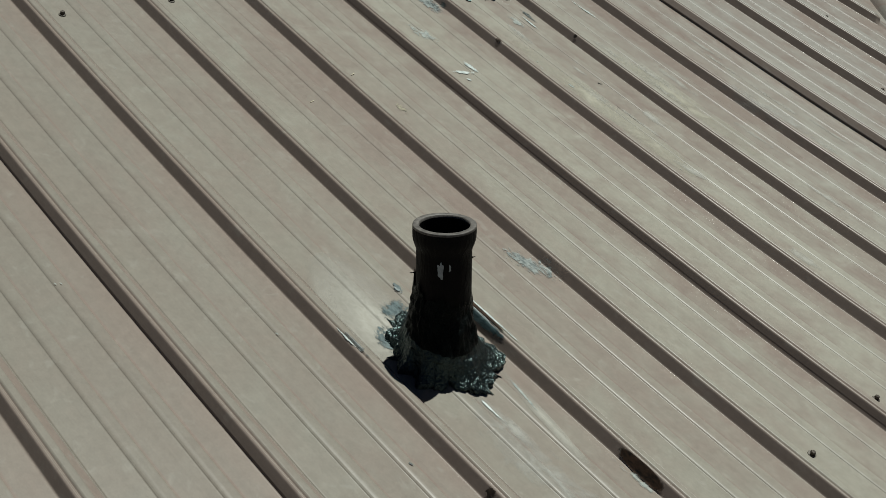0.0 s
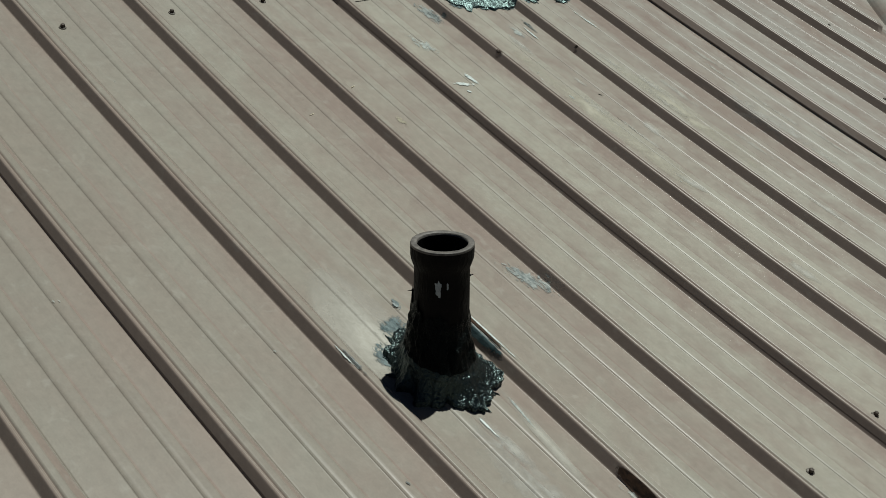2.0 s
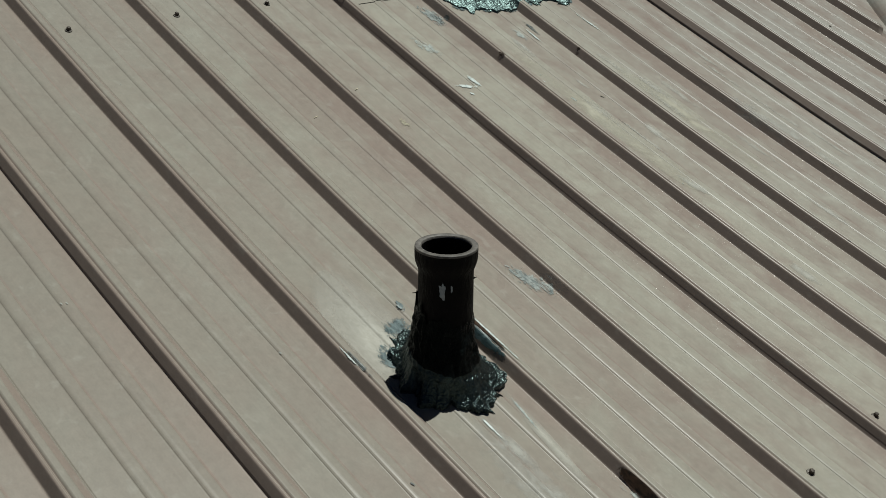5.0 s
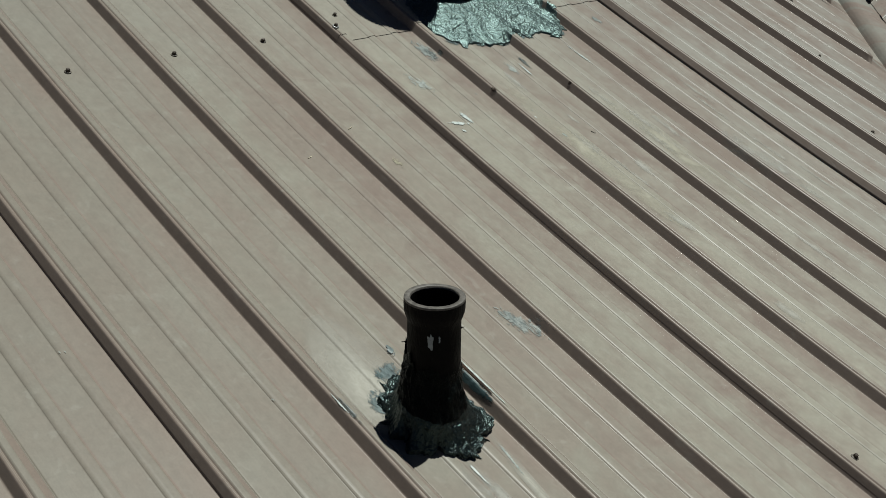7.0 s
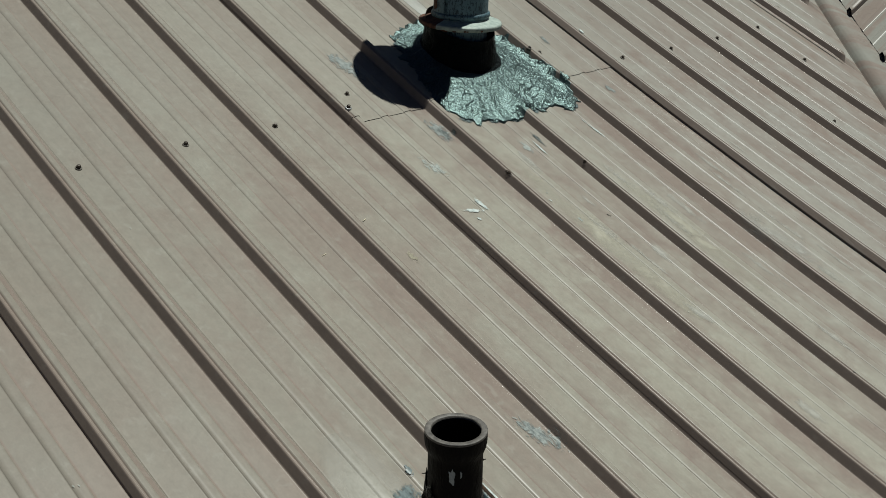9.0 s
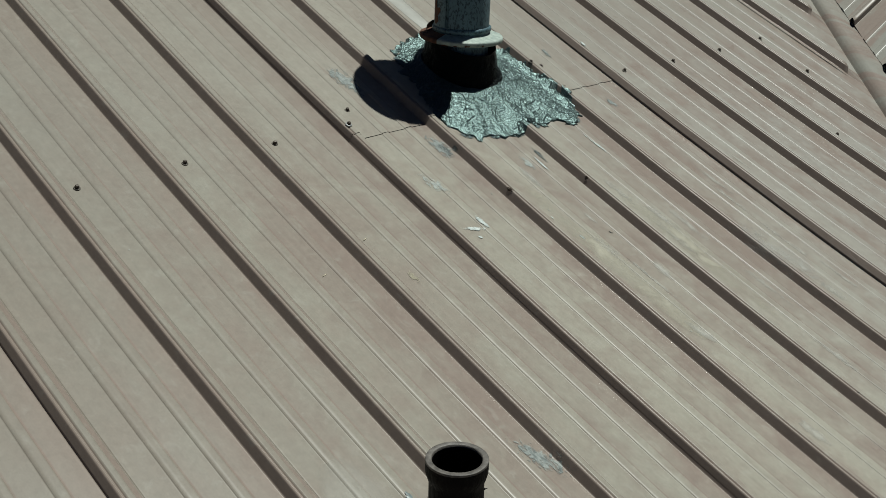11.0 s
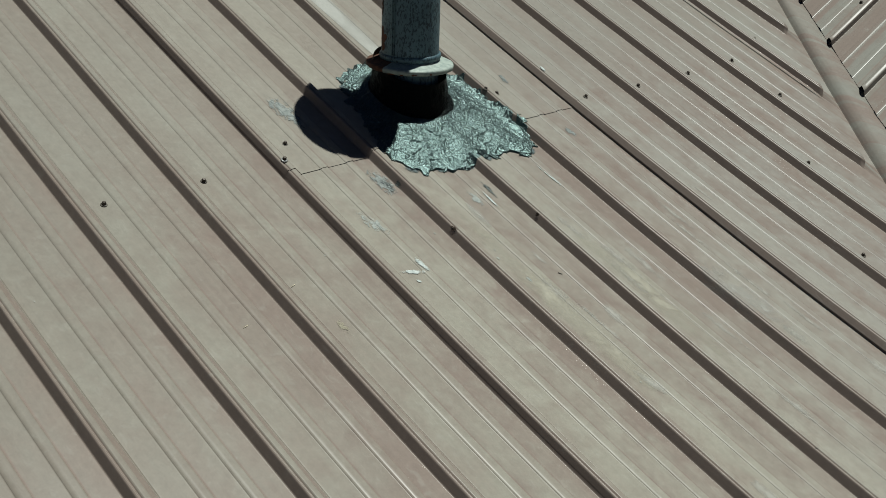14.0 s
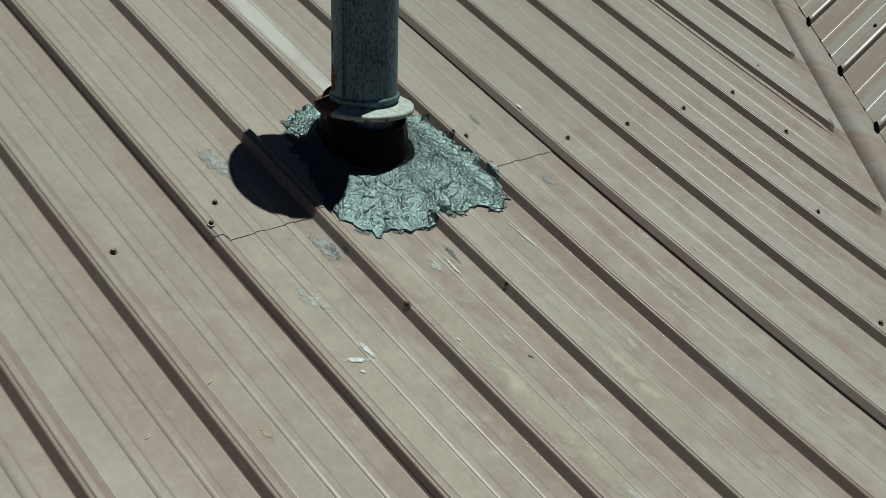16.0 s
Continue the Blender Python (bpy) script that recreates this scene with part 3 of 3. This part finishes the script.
def tar(name, centre, radius, heights, ragged, grain, thick, rough, wrinkle, crinkle, fold, label, coat, coat_label, seed, mat, n=300, m=64, cap=1.0):
    """A lumpy mound with its coat up the pipe: heights gives (share of the way out, height, least radius)."""
    cx, cy = centre
    rings = []
    for j in range(m + 1):
        t = j / m
        ring = []
        for i in range(n):
            a = 2 * math.pi * i / n
            u = Vector((math.cos(a), math.sin(a), 0))
            o = Vector((0, 0, seed))
            R = radius(a) + ragged * (noise.noise(u * 6 * grain + o) + 0.75 * noise.noise(u * 14 * grain + o) + 0.30 * noise.noise(u * 31 * grain + o) * max(0, 0.5 + 1.5 * noise.noise(u * 5 - o)) + 0.08 * noise.noise(u * 80 * grain + o))
            r, h = heights(t, R)
            if t < 0.22:
                h += 0.018 * (1 - t / 0.22) * (noise.noise(u * 2.5 + o) + 0.5 * noise.noise(u * 9 + o))
                h = min(h, cap)
            if t < 0.34:
                ease = min(1.0, t * 12) * min(1.0, (0.34 - t) * 8)
                r += ease * rough * (noise.noise(u * 3 + Vector((0, 0, h * 45 + seed))) + 0.6 * noise.noise(u * 8 + Vector((0, 0, h * 100 + seed))))
            x, y = cx + r * u.x, cy + r * u.y * (1 + 0.064 * max(0, 1 - t * 2)) + h * math.sin(SLOPE)
            ground = surf(x, y)
            skirt = min(1.0, (1 - t) * (9 + 10 * noise.noise(u * 13 * grain + o)))
            z = h * math.cos(SLOPE)
            w = Vector((x * 16, y * 16, seed))
            ridge = 1 - abs(noise.noise(w + Vector((noise.noise(w * 0.7) * 1.6, 0, 0)))) * 2.2
            lump = wrinkle * (0.7 * noise.noise(Vector((x * 36, y * 36, seed + 2))) + 0.9 * ridge + 0.22 * noise.noise(Vector((x * 95, y * 95, seed + 4))))
            lump += crinkle * min(1, t * 3) * noise.noise(Vector((x * 210 + 2 * noise.noise(w * 4), y * 210, h * 210)))
            # slumped folds: each tongue ends in a steep little step on its lower side
            q = (r * 26 + 2.4 * noise.noise(Vector((x * 9, y * 9, seed + 7))) + 0.7 * noise.noise(Vector((x * 30, y * 30, seed + 8)))) % 1.0
            saw = q / 0.93 if q < 0.93 else (1 - q) / 0.07
            lump += fold * (saw - 0.5) * max(0.0, min(1.0, 0.65 + 2.2 * noise.noise(Vector((x * 14, y * 14, seed + 11))))) * min(1, max(0, t - 0.2) * 5)
            level = bow(y) + FILLED[int((x % PITCH) * 2000)]
            base = ground + thick * (1 + 0.45 * noise.noise(w * 2)) * skirt
            base = max(base, (ground + (level + 0.9 * thick - ground) * skirt))
            soft = 0.006
            gap = max(-1.0, min(1.0, (z - base) / soft))
            z = max(z, base) + soft * 0.25 * (1 - abs(gap)) ** 2 + lump * (0.25 + 0.75 * skirt) * min(1, t * 6)
            z = ground - 0.001 if t == 1 else max(z, ground + 0.0008)
            ring.append(Vector((x, y, z)))
        rings.append(ring)

    def skin(lo, hi):
        bm = bmesh.new()
        rows = [[bm.verts.new(p) for p in ring] for ring in rings[lo:hi + 1]]
        for a, b in zip(rows, rows[1:]):
            for i in range(n):
                bm.faces.new((a[i], b[i], b[(i + 1) % n], a[(i + 1) % n]))
        return bm
    cut = int(coat * m)
    ob = part(name, skin(cut, m), mat)
    ob.matrix_world = ROOF
    part("coat", skin(0, cut), BLACKTAR, ob, coat_label)
    return tagged(ob, label, "roof tar")


def mound(r_top, h_top, r_neck, h_neck, h_edge, power):
    def heights(t, R):
        if t < 0.22:
            s = t / 0.22
            return r_top + (r_neck - r_top) * s ** 1.6, h_top + (h_neck - h_top) * s
        s = (t - 0.22) / 0.78
        return r_neck + (R - r_neck) * s, h_edge + (h_neck - h_edge) * (1 - s) ** power
    return heights


VENT_EDGE = outline([(20, .085), (72, .100), (90, .100), (101, .088), (134, .068), (180, .064), (215, .068), (239, .060), (285, .080), (311, .080), (330, .096), (350, .092)])
vent_tar = tar("tar_patch", V1, VENT_EDGE,
    mound(0.0416, 0.112, 0.0540, 0.034, 0.002, 2.0), 0.013, 0.5, 0.0020, 0.0050, 0.0016, 0.0008, 0.002, "lumpy black roof tar smeared round the vent pipe", 0.2, "black tar coat up the pipe wall", 1.0, WETTAR, 420, 110)
FLUE_EDGE = outline([(8, .220), (35, .216), (60, .190), (92, .172), (104, .182), (122, .180), (150, .160), (180, .150), (200, .180), (220, .242), (234, .268), (250, .255), (268, .247), (282, .240), (298, .268),
                              (303, .316), (316, .306), (332, .262), (348, .226)])
flue_tar = tar("tar_patch", V2, FLUE_EDGE,
    mound(0.0860, 0.114, 0.0950, 0.034, 0.002, 1.15), 0.013, 1.0, 0.0026, 0.0025, 0.0020, 0.0015, 0.0022, "thick wrinkled black roof tar round the flue base", 0.27, "black tar coat up the pipe wall", 5.0, TAR, 1000, 200, 0.103)


def flap(parent, centre, radius, degrees, length, width, mat, seed):
    """A thin curled tongue of tar drawn out over the sheet at the patch's edge."""
    a = radians(degrees)
    out, side = Vector((math.cos(a), math.sin(a), 0)), Vector((-math.sin(a), math.cos(a), 0))
    start = Vector((*centre, 0)) + out * (radius(a) - 0.012)
    bm = bmesh.new()
    rows = []
    n, m = 14, 12
    for i in range(n + 1):
        v = i / n * 2 - 1
        reach = length * (1 - abs(v) ** 2.2) * (0.75 + 0.6 * noise.noise(Vector((v * 2.6, seed, 0))) + 0.25 * noise.noise(Vector((v * 9, seed, 3)))) + 0.004
        top, low = [], []
        for j in range(m + 1):
            w = j / m
            p = start + side * (v * width / 2 * (1 - 0.35 * w)) + out * reach * w
            h = surf(p.x, p.y) + 0.0042 * (1 - w) + 0.0012 + 0.0022 * w * w * max(0, noise.noise(Vector((v * 2, seed, 7)))) + 0.0009 * noise.noise(Vector((p.x * 130, p.y * 130, seed)))
            top.append(bm.verts.new((p.x, p.y, h + 0.0009)))
            low.append(bm.verts.new((p.x, p.y, h - 0.0002)))
        rows.append(top + low[::-1])
    for p, q in zip(rows, rows[1:]):
        for j in range(len(p) - 1):
            bm.faces.new((p[j], p[j + 1], q[j + 1], q[j]))
    bmesh.ops.recalc_face_normals(bm, faces=bm.faces[:])
    return part("flap", bm, mat, parent)


for k, (deg, length, width) in enumerate(((205, 0.020, 0.030), (222, 0.024, 0.026), (238, 0.030, 0.034), (249, 0.022, 0.024), (262, 0.030, 0.030), (276, 0.024, 0.022), (287, 0.034, 0.026), (301, 0.030, 0.022),
                                          (312, 0.034, 0.026), (325, 0.030, 0.030), (128, 0.024, 0.034), (145, 0.022, 0.028), (160, 0.026, 0.030))):
    flap(flue_tar, V2, FLUE_EDGE, deg, length * 0.8, width * 1.4, TAR, k * 3.7)
for k, (deg, length, width) in enumerate(((72, 0.024, 0.022), (98, 0.026, 0.026), (125, 0.022, 0.022), (150, 0.020, 0.020), (285, 0.022, 0.016), (310, 0.026, 0.018), (332, 0.024, 0.016), (352, 0.022, 0.018))):
    flap(vent_tar, V1, VENT_EDGE, deg, length, width, WETTAR, 60 + k * 2.9)


# ---------------------------------------------------------------- screws
def screw_at(x, y, bright=False, lean=0.0, plane=None):
    z = 0.0 if plane else surf(x, y) + (0.0032 if bright else 0.0)
    m = (plane or ROOF) @ Matrix.Translation((x, y, z)) @ Euler((lean, lean * 0.6, x * 40)).to_matrix().to_4x4()
    key = "bright" if bright else "dull"
    if key in SCREWS:
        return copy_thing(SCREWS[key], m)
    ob = empty("roofing_screw", m, label="hex head roofing screw on a pale washer" if bright else "dark hex head roofing screw standing in the pan", category="screw", group="roofing screws")
    wide = 1.1 if bright else 1.0
    part("washer", lathe([(0.0, -0.003), (0.0068 * wide, -0.003), (0.0070 * wide, 0.0010), (0.0060 * wide, 0.0019), (0.0, 0.0022)], 24), BRIGHT if bright else WASHER, ob)
    part("head", lathe([(0.0054, 0.0019), (0.0054, 0.0026), (0.0042, 0.0029), (0.0041, 0.0068), (0.0032, 0.0076), (0.0, 0.0077)], 6), SCREW, ob, smooth=False)
    SCREWS[key] = ob
    return ob


SCREWS = {}
for x, y, lean in ((0.297, -0.002, 0.0), (0.531, 0.0, 0.05), (0.751, 0.0, 0.1), (0.989, 0.055, 0.0), (1.908, -0.019, 0.1), (2.123, -0.025, 0.1), (2.354, -0.023, 0.05), (2.586, -0.014, 0.1),
                   (2.588, -0.202, 0.15), (2.349, -0.470, 0.1), (2.123, -0.793, 0.2), (1.609, 0.0705, 0.5), (1.6535, 0.067, 0.1), (0.747, -1.457, 0.15), (0.973, -1.441, 0.0), (2.803, 0.059, 0.2)):
    screw_at(x, y, False, lean)
screw_at(0.933, -0.0165, True)
screw_at(0.3215, -0.0665, False, 0.1, FAR)


# ---------------------------------------------------------------- smears and marks
def smear(name, x0, y0, x1, y1, width, mat, label, category="smear", group=""):
    lift = {"stain": 0.0008, "smear": 0.0013, "spot": 0.0016, "rust": 0.0015}[category] + (0.0004 if mat in (PALE, FRINGE) else 0.0)
    """A thin deposit lying on the sheet along a line."""
    a, b = Vector((x0, y0, 0)), Vector((x1, y1, 0))
    d = (b - a)
    side = Vector((-d.y, d.x, 0)).normalized() * width
    nu = max(8, int(d.length / 0.004))
    nv = max(8, int(width / 0.0015))
    bm = bmesh.new()
    uv = bm.loops.layers.uv.new("UVMap")
    grid = []
    for i in range(nu + 1):
        row = []
        for j in range(nv + 1):
            p = a + d * (i / nu) + side * (j / nv - 0.5)
            row.append((bm.verts.new((p.x - 0.0006, p.y, max(surf(p.x, p.y), surf(p.x - 0.0006, p.y)) + lift + (0.0013 if p.y > -0.05 and 0.91 < p.x < 1.85 else 0.0) + dent(p.x, p.y))), (i / nu, j / nv)))
        grid.append(row)
    for i in range(nu):
        for j in range(nv):
            q = (grid[i][j], grid[i + 1][j], grid[i + 1][j + 1], grid[i][j + 1])
            fc = bm.faces.new([v for v, _ in q])
            for loop, (_, t) in zip(fc.loops, q):
                loop[uv].uv = t
    bm.normal_update()
    if sum(fc.normal.z for fc in bm.faces) < 0:
        bmesh.ops.reverse_faces(bm, faces=bm.faces[:])
    ob = part(name, bm, mat)
    ob.matrix_world = ROOF
    return tagged(ob, label, category, group)


GREY = "dried grey sealant smear on the roof sheet"
DARK = "thin black tar smear on the roof sheet"
smear("sealant_smear", 1.052, 0.235, 1.066, 0.085, 0.055, SEALANT, GREY)
smear("sealant_smear", 1.116, -0.070, 1.122, -0.190, 0.048, SEALANT, GREY)
smear("tar_smear", 1.120, -0.105, 1.128, -0.180, 0.030, DARKSMEAR, DARK)
smear("sealant_smear", 1.000, -0.175, 1.018, -0.300, 0.046, FILM, "thin pale film of sealant on the sheet")
smear("sealant_smear", 1.021, -0.360, 1.024, -0.408, 0.014, PALE, "pale strip of dried sealant")
smear("sealant_smear", 0.966, -0.380, 1.016, -0.402, 0.015, PALE, "pale strip of dried sealant")
smear("sealant_smear", 0.981, -0.412, 0.990, -0.425, 0.008, PALE, "pale strip of dried sealant")
smear("sealant_smear", 1.292, -0.205, 1.298, -0.300, 0.034, FILM, "thin pale film of sealant on the sheet")
smear("tar_smear", 1.350, -0.190, 1.346, -0.275, 0.016, DARKSMEAR, DARK)
smear("sealant_smear", 1.725, 0.140, 1.716, 0.085, 0.026, SEALANT, GREY)
smear("sealant_smear", 1.855, 0.115, 1.848, 0.088, 0.014, PALE, "pale fleck of sealant on a rib")
smear("sealant_smear", 1.735, -0.100, 1.738, -0.155, 0.022, SEALANT, GREY)
smear("sealant_smear", 1.534, -0.205, 1.539, -0.300, 0.005, PALE, "pale scratch along a small rib")
smear("sealant_smear", 0.640, -0.860, 0.684, -0.985, 0.052, SEALANT, GREY)
smear("tar_smear", 0.2455, -0.925, 0.2460, -1.010, 0.012, DARKSMEAR, DARK)
smear("sealant_smear", 0.4655, -0.960, 0.4650, -1.060, 0.0105, TEAL, "grey tar smeared down a rib side")
smear("tar_smear", 0.4742, -0.945, 0.4740, -1.050, 0.0045, BURNT, "black tar line along a rib top")
smear("sealant_smear", 0.4702, -0.945, 0.4702, -1.065, 0.0035, PALE, "pale scrape along a rib top")
smear("sealant_smear", 0.408, -0.912, 0.322, -0.922, 0.060, FRINGE, "thin grey tar feathered out over the sheet")
smear("sealant_smear", 0.328, -0.922, 0.292, -1.005, 0.048, FRINGE, "thin grey tar feathered out over the sheet")
smear("tar_smear", 0.402, -0.862, 0.400, -0.898, 0.018, FRINGE, "small fleck of tar on the sheet", "spot")
smear("tar_smear", 1.1452, -0.138, 1.1458, -0.168, 0.010, DARKSMEAR, "faint tar smudge on a rib side")
smear("tar_smear", 1.1520, -0.318, 1.1530, -0.343, 0.0095, RUSTSPOT, "dark tar spot on a rib side", "spot")
smear("tar_smear", 1.3775, -0.355, 1.3785, -0.368, 0.005, RUSTSPOT, "dark tar spot on a rib side", "spot")
smear("rust_spot", 0.4612, -1.300, 0.4608, -1.385, 0.0098, BURNT, "burnt brown rust patch on a rib side", "rust")
smear("sealant_smear", 0.4500, -1.30, 0.4525, -1.40, 0.013, FILM, "pale scraped line at a rib foot")
smear("tar_smear", 0.234, -1.255, 0.234, -1.28, 0.009, RUSTSPOT, "dark tar spot on a rib side", "spot")
smear("sealant_smear", 0.4785, -0.945, 0.4785, -1.080, 0.0042, PALE, "pale scrape along a rib top")
# soft pale patch on the pan beside the vent, fading towards its rim
smear("pale_wash", 0.336, -0.76, 0.298, -1.08, 0.120, GLOW, "bright pale patch beside the vent pipe", "stain")
smear("pale_wash", 1.450, -0.40, 1.458, -0.90, 0.070, CREAM, "chalky pale wash on the roof sheet", "stain")
smear("pale_wash", 1.63, -0.55, 1.66, -0.95, 0.13, CHALK, "chalky pale wash on the roof sheet", "stain")
smear("pale_wash", 1.222, -0.28, 1.228, -0.90, 0.070, CREAM, "chalky pale wash on the roof sheet", "stain")
smear("pale_wash", 1.4475, 0.10, 1.4475, 1.60, 0.058, EVENCHALK, "chalky pale wash on the roof sheet", "stain")
smear("pale_wash", 0.330, -1.10, 0.350, -1.45, 0.08, CHALK, "chalky rain wash below the vent pipe", "stain")


smear("pale_wash", 0.428, -1.085, 0.404, -1.300, 0.022, GLOW, "bright run of wash below the vent pipe", "stain")
smear("sealant_smear", 0.430, -1.095, 0.412, -1.215, 0.008, FILM, "pale scratch along a small rib")


def straw(x, y, ang, length):
    bm = bmesh.new()
    bmesh.ops.create_cone(bm, cap_ends=True, segments=6, radius1=0.0007, radius2=0.0005, depth=length)
    ob = part("straw", bm, STRAW)
    ob.matrix_world = ROOF @ Matrix.Translation((x, y, surf(x, y) + 0.0009)) @ Euler((radians(90), 0, ang)).to_matrix().to_4x4()
    return tagged(ob, "bit of dry straw lying on the sheet", "straw", "bits of straw")


smear("sealant_smear", 0.759, -0.430, 0.768, -0.492, 0.034, YELLOWISH, "thin yellowish scuffs on the sheet")
smear("sealant_smear", 1.222, -0.800, 1.240, -0.880, 0.022, THICKCHALK, "pale scraped fleck of sealant")
smear("sealant_smear", 1.213, -0.490, 1.217, -0.520, 0.012, FILM, "pale scraped fleck of sealant")
smear("sealant_smear", 1.3240, -0.2350, 1.3200, -0.3050, 0.007, PALE, "pale scratch beside a tar smear")
smear("pale_wash", 1.2589, -0.2557, 1.2536, -0.3499, 0.024, THICKCHALK, "thin pale wash on the sheet", "stain")
smear("pale_wash", 0.3524, -1.1053, 0.3632, -1.2406, 0.022, THICKCHALK, "pale run of wash below the vent pipe", "stain")
smear("sealant_smear", 0.3554, -1.1193, 0.3545, -1.1801, 0.005, PALE, "pale scratch along a small rib")
smear("sealant_smear", 0.2405, -0.925, 0.2405, -0.975, 0.005, PALE, "pale scrape along a rib top")
for x, y in ((1.2111, -0.8304), (1.2104, -0.4060)):
    smear("sealant_smear", x, y + 0.006, x, y - 0.006, 0.007, FILM, "pale speck of sealant on the sheet", "spot")
smear("tar_smear", 1.7205, 0.1270, 1.7235, 0.1010, 0.012, DARKSMEAR, DARK)
for x, y, mat in ((-0.0610, -0.6710, FILM), (-0.0540, -0.6740, FILM), (0.2990, -0.1920, FILM), (1.1570, -1.3110, FILM), (1.3840, -1.1280, DARKSMEAR), (0.1660, -0.8860, FILM), (0.1790, -1.1720, DARKSMEAR),
                  (0.8500, -0.2820, FILM), (1.1160, -0.3120, FILM), (1.1960, -0.4290, PALE)):
    smear("sealant_smear" if mat != DARKSMEAR else "tar_smear", x, y + 0.006, x + 0.003, y - 0.006, 0.0045, mat, "tiny dark fleck on the sheet" if mat == DARKSMEAR else "tiny pale fleck of sealant on the sheet", "spot", "flecks on the roof sheet")
for deg, reach, width in ((232, 0.030, 0.050), (248, 0.026, 0.045), (264, 0.034, 0.050), (283, 0.030, 0.045), (306, 0.026, 0.050), (140, 0.026, 0.050), (172, 0.024, 0.040)):
    a = radians(deg)
    r = FLUE_EDGE(a)
    p = Vector((V2[0] + (r - 0.015) * math.cos(a), V2[1] + (r - 0.015) * math.sin(a)))
    q = p + Vector((math.cos(a), math.sin(a))) * reach
    smear("tar_smear", p.x, p.y, q.x, q.y, width, FRINGE, "thin grey tar feathered out below the patch", "smear", "tar feathering round the flue")
rng = random.Random(11)
for _ in range(22):
    bay = rng.choice((5, 5, 6, 6, 6, 7, 7, 7, 8))
    x = bay * PITCH + rng.choice((0.070, 0.098, 0.120, 0.145, 0.166))
    y = -0.35 - 0.75 * rng.random()
    smear("chalk_streak", x, y, x + 0.006 * rng.random(), y - 0.06 - 0.12 * rng.random(), 0.014 + 0.016 * rng.random(), STREAK, "dry pale chalk streak along the sheet", "stain", "chalk streaks")
straw(0.741, -0.331, radians(-70), 0.012)
straw(0.598, -0.388, radians(-75), 0.012)

bm = bmesh.new()
bmesh.ops.create_cone(bm, cap_ends=True, segments=6, radius1=0.0012, radius2=0.0004, depth=0.011)
ob = part("twig", bm, WASHER)
ob.matrix_world = ROOF @ Matrix.Translation((1.2969, -0.5224, surf(1.2969, -0.5224) + 0.0015)) @ Euler((radians(84), 0, radians(30))).to_matrix().to_4x4()
tagged(ob, "tiny dark bit of twig on the sheet", "twig")

# ---------------------------------------------------------------- ground
bm = bmesh.new()
bmesh.ops.create_grid(bm, x_segments=1, y_segments=1, size=300)
ground = part("ground", bm, speckled("dry_ground", (0.09, 0.08, 0.05), (0.15, 0.13, 0.09), 0.5, 0.9))
ground.location.z = -5.0
tagged(ground, "bare dry ground below the roof", "ground", kind="structure")


# ---------------------------------------------------------------- walls under the roofs
PLASTER = speckled("plain_beige_plaster", (0.34, 0.31, 0.26), (0.44, 0.41, 0.35), 6.0, 0.9)


def wall(name, a, b, label):
    """A wall standing on the ground under the line from a to b, 0.16 m thick."""
    a, b = Vector(a), Vector(b)
    d = Vector((b.x - a.x, b.y - a.y, 0)).normalized()
    side = Vector((-d.y, d.x, 0)) * 0.08
    bm = bmesh.new()
    low = [Vector((p.x, p.y, -5.0)) for p in (a, b)]
    ring = [[bm.verts.new(p + o) for p in (low[0], low[1], b, a)] for o in (side, -side)]
    bm.faces.new(ring[0])
    bm.faces.new(reversed(ring[1]))
    for i in range(4):
        k = (i + 1) % 4
        bm.faces.new((ring[0][k], ring[0][i], ring[1][i], ring[1][k]))
    return tagged(part(name, bm, PLASTER, smooth=False), label, "wall", kind="structure")


drop = Vector((0, 0, -0.05))
near = [ROOF @ Vector(p) + drop for p in ((-2.6, -2.85, 0), (0.5, -2.85, 0), (-2.6, 3.25, 0), (5.2, 3.25, 0))]
far = [FAR @ Vector(p) + drop for p in ((2.6, -2.6 / RUN + 0.15, 0), (2.6, 4.85, 0), (-2.5, 4.85, 0))]
wall("wall_south", near[0], near[1], "plain plastered wall under the eave")
wall("wall_west", near[0], near[2], "plain plastered gable wall under the roof")
wall("wall_north", near[2], near[3], "plain plastered wall under the upper roof edge")
wall("wall_wing_south", far[0], far[1], "plain plastered gable wall of the wing")
wall("wall_wing_east", far[1], far[2], "plain plastered wall of the wing")
